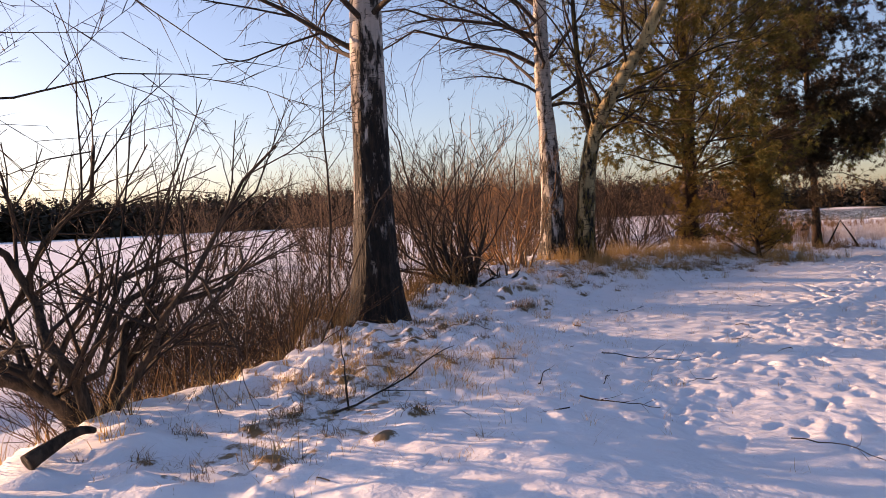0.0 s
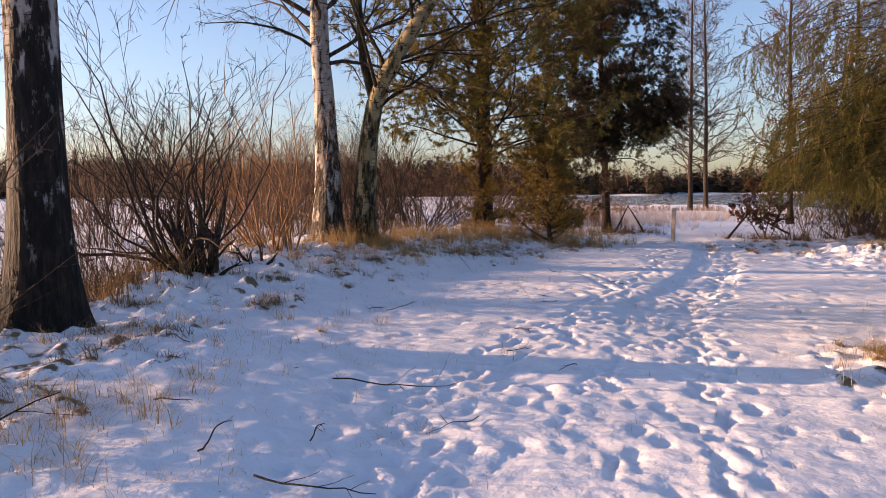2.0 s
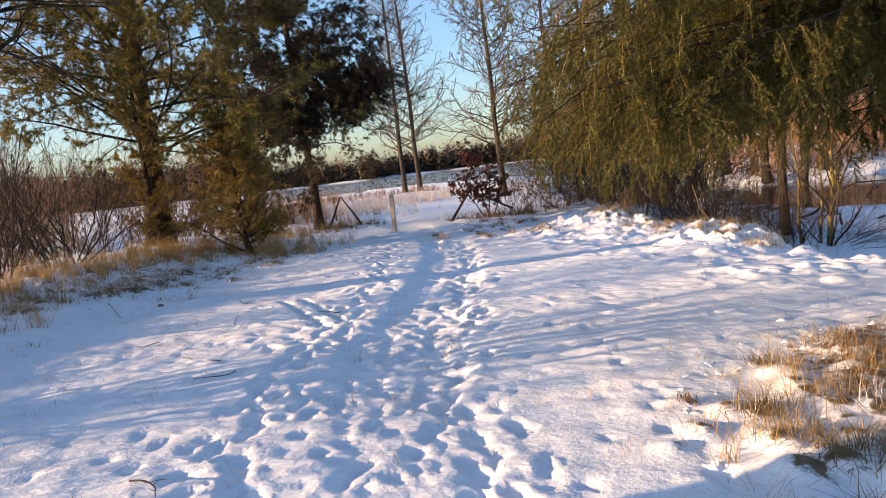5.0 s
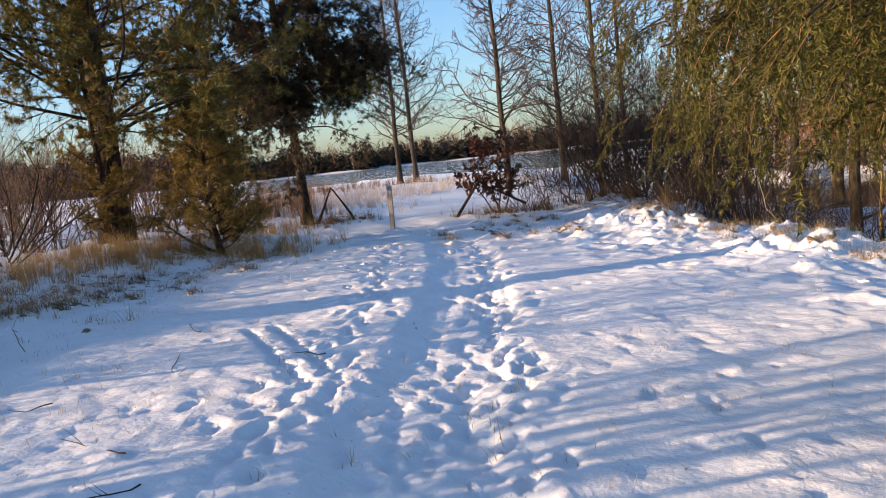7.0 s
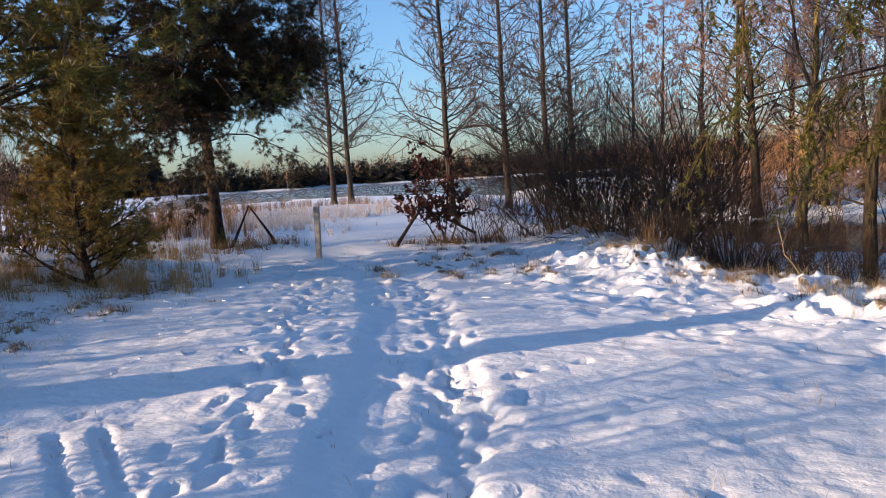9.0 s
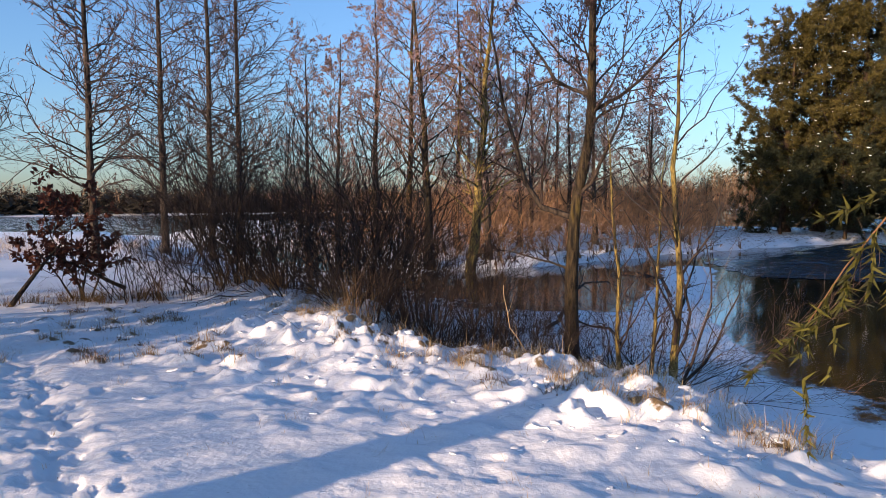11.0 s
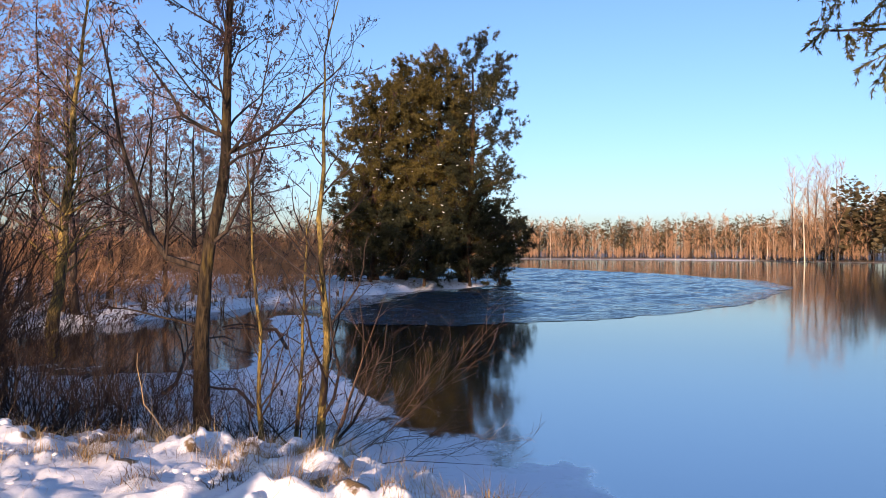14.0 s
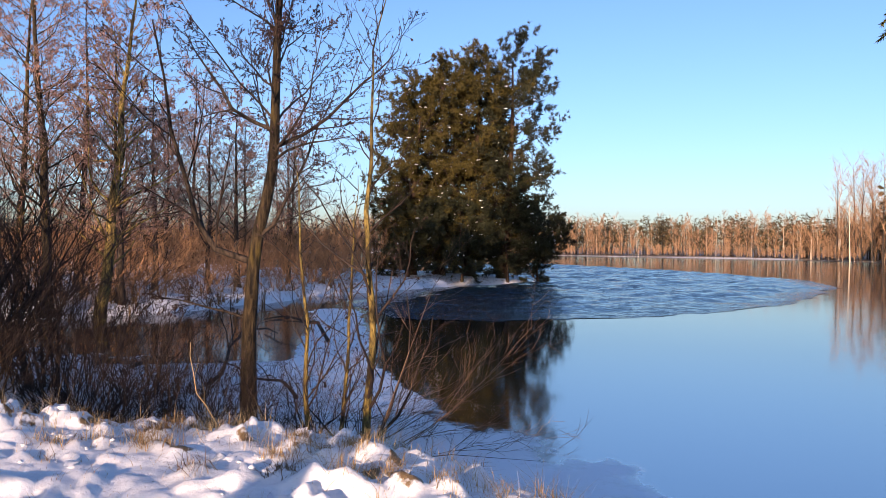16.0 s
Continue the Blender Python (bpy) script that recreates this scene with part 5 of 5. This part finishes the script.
# ---- far woods ----
def far_wood(name, label, az0, az1, near, depth, n, height, seed, conifer=0.4, vary=(0.6, 1.15), boughs=24, wide=0.36, crown=False, green=None):
    """Many simple trees: trunk, ascending branches or tiers of drooping boughs."""
    rng = np.random.default_rng(seed)
    parts = {"trunks": [], "bare": [], "green": []}
    az = rng.uniform(az0, az1, n)
    rad = shore_radius(az) + near + depth * rng.random(n) ** 1.4 if near < 100 else near + depth * rng.random(n)
    x, y = 10 + rad * np.cos(np.radians(az)), 9 + rad * np.sin(np.radians(az))
    z = ground_height(x, y, False)
    h = height * rng.uniform(vary[0], vary[1], n)
    k = 5
    s = np.linspace(0, 1, k)
    P = np.stack([x[:, None] + 0 * s, y[:, None] + 0 * s, z[:, None] - 0.2 + h[:, None] * s], -1)
    P[:, 1:, :2] += rng.normal(size=(n, 1, 2)) * 0.04 * h[:, None, None] * s[None, 1:, None]
    R = (0.11 * h / 12)[:, None] * (1.05 - s)
    cone = rng.random(n) < conifer
    bare = np.where(~cone)[0]
    if len(bare):
        white = bare[rng.random(len(bare)) < 0.25]
        dark = np.setdiff1d(np.arange(n), white)
        mesh = [tubes(P[white], R[white] * 1.15, 4)]
        tagged(mesh_object("birch_trunks", mesh, FAR_BIRCH, None, shade=True), "pale birch trunks at the far wood's edge", "woods", kind="stuff")
        P1, R1 = sprout(rng, P[bare], R[bare], 14, (0.22, 0.98), 0.3, (25, 60), 0.25, 0.05, 0.1, 3, 0.5, 0.4, 0.5, 0.035)
        b, d = ends(P1, rng, 1.0, (0.1, 1.0), 14)
        tagged(mesh_object("far_branches", [slivers(rng, P1, R1 * 1.3), needles(rng, b, unit(d + 0.3 * UP), 1, 0.09 * height, 0.06, 0.5)], FAR_TWIG), "reddish leafless branches of the far wood", "woods", kind="stuff")
    else:
        dark = np.arange(n)
    pieces = [tubes(P[dark][:, ::2], R[dark][:, ::2], 3)]
    tagged(mesh_object("dark_trunks", pieces, BARK), "dark trunks of the far wood", "woods", kind="stuff")
    c = np.where(cone)[0]
    if len(c):
        m = boughs
        t = rng.random((len(c), m)) ** (0.7 if crown else 0.8)
        a = rng.random((len(c), m)) * 6.283
        hh = h[c][:, None]
        # pointed spruces, or pines with a round crown over a bare trunk
        profile = np.sqrt(np.clip(1 - ((t - 0.5) / 0.56) ** 2, 0, 1)) * 0.7 if crown else 1.03 - t
        w = wide * hh * profile * (0.5 + 0.5 * rng.random((len(c), m)))
        base = np.stack([P[c][:, :1, 0] + 0 * t, P[c][:, :1, 1] + 0 * t, z[c][:, None] + hh * (0.03 + 0.97 * t)], -1).reshape(-1, 3)
        d = np.stack([np.cos(a), np.sin(a), -0.6 + 1.0 * rng.random(a.shape) + (0.2 if crown else 0.0)], -1).reshape(-1, 3)
        L = w.ravel()[:, None]
        side = np.stack([-np.sin(a), np.cos(a), rng.uniform(-0.8, 0.8, a.shape)], -1).reshape(-1, 3) * L * (0.24 if crown else 0.62)
        if crown:
            base = base + d * L * (0.45 + 0.5 * rng.random(L.shape))
            L = L * 0.5
        tip = base + d * L
        midp = base + d * L * 0.6
        v = np.stack([base, midp - side, tip, midp + side], 1).reshape(-1, 3)
        tagged(mesh_object("far_conifers", [(v, np.arange(len(v)).reshape(-1, 4))], green or NEEDLE_PINE, shade=False), "dark green conifers of the far wood", "woods", kind="stuff")


FAR_DARK = varied_material("far_forest_needles", (0.016, 0.014, 0.010), (0.060, 0.048, 0.032), scale=0.05)
FAR_GREEN = varied_material("far_pine_needles", (0.040, 0.036, 0.016), (0.150, 0.112, 0.050), scale=0.08)
FAR_BIRCH = varied_material("far_birch_bark", (0.34, 0.26, 0.17), (0.56, 0.46, 0.34))
FAR_TWIG = varied_material("far_twigs", (0.15, 0.088, 0.05), (0.38, 0.235, 0.13), scale=0.1)
far_wood("far_wood", "", -48, -8, 12, 34, 640, 11.0, 301, 0.85, boughs=100, wide=0.26, crown=True, green=FAR_GREEN)
far_wood("far_wood", "", -48, -8, 3, 18, 230, 11.5, 307, 0.0, (0.4, 1.1))
far_wood("far_wood", "", -48, -8, 1, 9, 420, 3.2, 306, 0.0)
far_wood("far_wood", "", -46, -43, 1, 10, 16, 22.0, 309, 0.0, (0.75, 1.1))
far_wood("far_wood", "", -75, -45.5, 4, 26, 130, 17.0, 302, 0.75, boughs=300, wide=0.30, crown=True, green=FAR_GREEN)
far_wood("far_wood", "", -8, 56, 8, 60, 2300, 9, 303, 0.93, green=FAR_DARK)
far_wood("far_wood", "", 56, 110, 255, 50, 1600, 15.5, 304, 1.0, (0.75, 1.05), green=FAR_DARK)
far_wood("far_wood", "", 110, 150, 255, 50, 1900, 12.0, 308, 1.0, (0.86, 1.02), green=FAR_DARK)
far_wood("far_wood", "", 150, 300, 200, 60, 260, 12, 305, 1.0)


# ---- dry grass ----
def grass(name, label, lines, tufts, each, height, width, seed, mat, lean=0.6):
    """Tufts of dry blades scattered along lines (points, spread, share)."""
    rng = np.random.default_rng(seed)
    total = sum(q[2] for q in lines)
    pts, hs = [], []
    for line, spread, share in lines:
        line = np.array(line, float)
        m = int(tufts * share / total)
        u = rng.random(m) * (len(line) - 1)
        i = np.minimum(u.astype(int), len(line) - 2)
        f = (u - i)[:, None]
        c = line[i] * (1 - f) + line[i + 1] * f + rng.normal(size=(m, 2)) * spread
        size = rng.uniform(0.25, 1.15, m) ** 1.3
        k = np.maximum(3, (each * size * rng.uniform(0.5, 1.5, m)).astype(int))
        pts.append(np.repeat(c, k, 0) + rng.normal(size=(k.sum(), 2)) * 0.045 * np.repeat(size, k)[:, None])
        hs.append(np.repeat(size, k))
    p, h = np.concatenate(pts), np.concatenate(hs)
    z = ground_height(p[:, 0], p[:, 1])
    ok = z > LAKE - 0.05
    base = np.stack([p[:, 0], p[:, 1], z - 0.03], 1)[ok]
    tagged(mesh_object(name, [blades(rng, base, height * h[ok], lean, width)], mat, shade=False), label, "grass", kind="stuff")


BANK = [(-1.8, 5.6), (-0.5, 7.2), (0.8, 9.4), (2.4, 11.6), (4.2, 13.8), (5.6, 15.0)]
grass("dry_grass", "brown dry grass and weeds on the bank's outer slope", [([(-2.4, 6.2), (-1.0, 7.8), (0.2, 9.8), (2.0, 12.2), (4.2, 15.2)], 0.5, 1), ([(-1.9, 7.2), (-0.7, 8.6), (0.5, 10.2), (2.0, 12.6)], 0.4, 0.7)], 2100, 20, 0.62, 0.009, 400, REED, 0.8)
grass("dry_grass", "pale dry grass poking through snow along the bank", [(BANK, 0.5, 1), ([(5.6, 14.4), (7.4, 15.0), (9.4, 16.6), (11.6, 17.8), (13.6, 17.2)], 0.55, 0.9), ([(4.5, 13), (7.5, 14.2), (10.5, 16)], 0.5, 0.35)], 700, 20, 0.26, 0.007, 401, GRASS_DRY, 1.2)
grass("dry_grass", "ochre dry grass round the pine and the conifer bush", [([(11.4, 18.6), (13.4, 17.0), (14.6, 18.0)], 0.5, 1), ([(6.2, 14.9), (7.6, 15.3)], 0.35, 0.8), ([(14.5, 19.5), (17.5, 22)], 0.6, 0.6), ([(8.2, 16.6), (10.4, 17.6), (12.0, 18.4)], 0.4, 1.2)], 600, 30, 0.40, 0.007, 406, GRASS_DRY, 0.6)
grass("dry_grass", "dry grass tuft beside the trail", [([(7.9, 5.8), (9.2, 5.3), (10.6, 5.2)], 0.4, 1.5), ([(0.4, 5.9), (1.6, 6.6)], 0.4, 0.8), ([(1.8, 7.6), (4.2, 10.5)], 0.9, 0.5)], 300, 22, 0.22, 0.005, 402, GRASS_DRY, 1.2)
grass("dry_grass", "thin dry blades poking through the lakeside snow", [([(20, 13.2), (18.4, 12.2), (16.7, 10.9), (16.8, 9.6), (15.8, 8.6), (14.6, 8.0)], 0.4, 1)], 480, 12, 0.20, 0.005, 407, GRASS_PALE, 0.9)
grass("dry_grass", "pale grass tussocks on the snowy field below the bank", [([(-1, 14), (2, 18), (6, 24)], 1.6, 1), ([(1.5, 14.5), (4.5, 18.5), (8, 22)], 1.0, 1)], 420, 16, 0.42, 0.010, 411, GRASS_PALE, 0.9)
grass("dry_grass", "small withered brown grass tufts in the snow", [([(-0.2, 4.6), (0.9, 6.4), (2.0, 8.4), (3.6, 10.6)], 0.55, 1), ([(4.6, 12.6), (6.6, 13.8)], 0.5, 0.5), ([(5.8, 13.8), (8.4, 15.4), (10.6, 15.9), (13.4, 16.8)], 0.55, 2.2), ([(20, 13.0), (18.2, 12.2), (16.6, 10.8), (16.6, 9.6), (15.6, 8.7)], 0.4, 0.8)], 400, 26, 0.16, 0.005, 412, REED, 1.3)
grass("stubble", "short dry stubble poking through the snow", [([(0.5, 5), (4, 9), (8, 13), (12, 16)], 1.1, 1.6), ([(3, 4), (7, 8), (12, 12.5)], 2.0, 0.5), ([(0.2, 4.4), (1.2, 6.2), (2.4, 8.6)], 0.7, 1.2), ([(6.5, 4.5), (10, 7), (14.5, 9)], 1.2, 0.7), ([(17, 15.5), (19, 14.2), (17.2, 11.5), (15.5, 9.5)], 1.0, 1.0)], 3400, 7, 0.10, 0.004, 408, GRASS_DRY, 0.9)
grass("reeds", "brown reeds and grass under the shrubs of the bay", [([(20.4, 16.2), (21.8, 14.6), (20.9, 12.8), (19.2, 12.0), (17.9, 11.3)], 0.4, 1)], 130, 18, 0.6, 0.007, 403, REED, 0.8)
grass("reeds", "tall brown reeds across the bay", [([(34.5, 15.2), (35.4, 12), (40.5, 7.8), (47, 3.4)], 0.9, 1)], 170, 18, 0.7, 0.02, 404, REED, 0.6)
grass("reeds", "pale frosted reeds on the rise beyond the gap", [([(20.5, 25), (24, 28), (29, 29.5), (36, 27)], 1.6, 1)], 1100, 16, 0.45, 0.014, 405, GRASS_FROST, 0.7)
grass("reeds", "brown dry reeds along the field's edge beyond the gap", [([(14, 25), (19, 28), (24, 31), (30, 34.5), (38, 34)], 1.5, 1)], 620, 18, 0.6, 0.014, 413, TWIG_BROWN, 0.5)
grass("reeds", "tall reddish dry reeds beyond the wedge of poles", [([(19.0, 24.6), (21.5, 26.6)], 0.6, 1)], 90, 22, 1.5, 0.012, 409, TWIG_BROWN, 0.35)
grass("dry_grass", "matted brown grass under the wedge of poles", [([(17.2, 20.4), (19.6, 21.6)], 0.5, 1), ([(19.6, 17.4), (21.2, 16.4)], 0.4, 0.7)], 220, 24, 0.32, 0.007, 410, REED, 1.1)


def tussock_grass(name, label, pick, each, height, width, seed, mat, lean):
    """Withered blades on the crowns of the tussocks."""
    rng = np.random.default_rng(seed)
    spots = TUSSOCKS[pick]
    k = (each * spots[:, 2] * rng.uniform(0.4, 1.6, len(spots))).astype(int) + 2
    p = np.repeat(spots[:, :2], k, 0) + rng.normal(size=(k.sum(), 2)) * 0.07 * np.repeat(spots[:, 2], k)[:, None]
    size = np.repeat(spots[:, 2], k)
    z = ground_height(p[:, 0], p[:, 1]) + 0.02 * size
    base = np.stack([p[:, 0], p[:, 1], z], 1)
    tagged(mesh_object(name, [blades(rng, base, height * size, lean, width)], mat, shade=False), label, "grass", kind="stuff")


index = np.arange(len(TUSSOCKS))
tussock_grass("tussock_grass", "withered brown grass tussocks half buried in snow", index % 3 == 0, 80, 0.13, 0.006, 420, REED, 1.5)
tussock_grass("tussock_grass", "straw-coloured grass tussocks half buried in snow", index % 3 == 1, 60, 0.17, 0.005, 421, GRASS_DRY, 1.3)
tussock_grass("tussock_grass", "frosted pale grass tussocks half buried in snow", index % 5 == 2, 26, 0.15, 0.005, 422, GRASS_FROST, 1.2)


def snow_clods(lines, count, seed):
    """Kicked-up and frozen lumps of snow, half sunk in the ground."""
    rng = np.random.default_rng(seed)
    total = sum(q[2] for q in lines)
    c = []
    for line, spread, share in lines:
        line = np.array(line, float)
        m = int(count * share / total)
        u = rng.random(m) * (len(line) - 1)
        i = np.minimum(u.astype(int), len(line) - 2)
        f = (u - i)[:, None]
        c.append(line[i] * (1 - f) + line[i + 1] * f + rng.normal(size=(m, 2)) * spread)
    c = np.concatenate(c)
    z = ground_height(c[:, 0], c[:, 1])
    c, z = c[z > LAKE + 0.05], z[z > LAKE + 0.05]
    n = len(c)
    size = 0.018 + 0.05 * rng.random(n) ** 3
    a = np.arange(7) * 2 * np.pi / 7
    e = np.radians([-30, 15, 50])
    ring = np.stack([np.cos(e)[:, None] * np.cos(a), np.cos(e)[:, None] * np.sin(a), np.sin(e)[:, None] + 0 * a], -1).reshape(-1, 3)
    ball = np.concatenate([ring, [[0, 0, 1.0]]])
    v = ball[None] * (1 + 0.28 * rng.normal(size=(n, 22, 1)).clip(-1.5, 1.5)) * np.array([1, 1, 0.7])
    stretch = 1 + 0.5 * rng.random((n, 1, 1))
    turn = rng.random(n) * 6.283
    x, y = v[..., 0] * stretch[..., 0], v[..., 1]
    v = np.stack([x * np.cos(turn)[:, None] - y * np.sin(turn)[:, None], x * np.sin(turn)[:, None] + y * np.cos(turn)[:, None], v[..., 2]], -1)
    v = v * size[:, None, None] + np.stack([c[:, 0], c[:, 1], z - 0.42 * size], 1)[:, None]
    k = np.arange(7)
    quads = np.concatenate([np.stack([r * 7 + k, r * 7 + (k + 1) % 7, r * 7 + 7 + (k + 1) % 7, r * 7 + 7 + k], 1) for r in range(2)])
    tris = np.stack([14 + k, 14 + (k + 1) % 7, 0 * k + 21], 1)
    base = (np.arange(n) * 22)[:, None, None]
    V = v.reshape(-1, 3)
    ob = mesh_object("snow_clods", [(V, (quads[None] + base).reshape(-1, 4)), (V, (tris[None] + base).reshape(-1, 3))], SNOW)
    tagged(ob, "small frozen clods of snow scattered along banks and trail", "snow", kind="stuff")


snow_clods([([(21, 14.2), (18.6, 12.6), (16.9, 11.2), (16.6, 9.7), (15.6, 8.8), (14.2, 7.9)], 0.55, 3.0), ([(17.6, 15.6), (19, 14.4), (16.5, 12.0), (14.5, 9.6)], 0.7, 1.0), (BANK, 0.5, 1.4), ([(5.6, 13.9), (8.6, 15.3), (12.5, 16.4)], 0.7, 1.6),
            ([(8.0, 5.7), (9.3, 5.4), (10.6, 5.2)], 0.5, 1.0), ([(11, 13.2), (14, 15.2), (16.5, 17.2)], 0.6, 0.4)], 1400, 71)

# fallen branches on the snow
stick("log", "short dark broken log half sunk in snow", on(-1.25, 4.7, 0.02), on(-0.95, 5.0, 0.13), 0.055, seed=10, twigs=0, category="log")
stick("fallen_branch", "thin dark fallen branch sticking out of the snow", on(0.5, 5.2, 0.03), on(1.55, 5.9, 0.28), 0.009, seed=11, twigs=5)
stick("fallen_branch", "upright thin dark twig in the snow", on(0.62, 5.3, 0.0), on(0.6, 5.4, 0.5), 0.008, seed=12, twigs=2)
stick("fallen_branch", "thin dark fallen twig lying on the snow", on(2.3, 5.2, 0.03), on(2.75, 4.85, 0.05), 0.006, seed=13, twigs=4)
stick("fallen_branch", "thin dark fallen twig lying on the snow", on(3.3, 6.9, 0.03), on(4.2, 6.6, 0.04), 0.006, seed=14, twigs=3)

for i, (a, e, r) in enumerate([((22.6, 9.9), (26.4, 8.6), 0.035), ((24.5, 11.2), (27.8, 9.4), 0.03), ((21.2, 8.7), (23.4, 9.8), 0.025), ((27.5, 7.4), (31, 8.6), 0.045), ((22.0, 8.2), (24.2, 7.6), 0.02)]):
    stick("fallen_branch", "dead snow-dusted branch frozen into the bay's ice", (*a, LAKE + 0.02), (*e, LAKE + 0.35 - 0.05 * i), r, seed=20 + i, twigs=7)

twig_rng = random.Random(9)
for i in range(22):
    f = twig_rng.random()
    x, y = 1.2 + 8.5 * f + twig_rng.uniform(-1.2, 1.8), 4.2 + 8.0 * f + twig_rng.uniform(-1.0, 2.2)
    a = twig_rng.uniform(0, 6.28)
    L = twig_rng.uniform(0.25, 0.8)
    stick("fallen_twig", "thin dark twig lying on the snow", on(x, y, 0.02), on(x + L * math.cos(a), y + L * math.sin(a), 0.04), twig_rng.uniform(0.003, 0.006), seed=50 + i, twigs=twig_rng.randint(1, 4))

for i, (x, y, lx, ly, h) in enumerate([(17.5, 9.9, 0.5, 0.5, 0.9), (17.4, 10.3, 0.1, 0.9, 0.6), (17.2, 9.5, -0.2, 0.5, 0.7), (18.3, 10.6, -0.4, 0.3, 0.9)]):
    stick("dead_stalk", "pale bent dead stalk at the lake's edge", on(x, y, 0.0), on(x + lx, y + ly, h), 0.007, GRASS_PALE, seed=80 + i, twigs=2, wander=0.25, category="dead stalk")
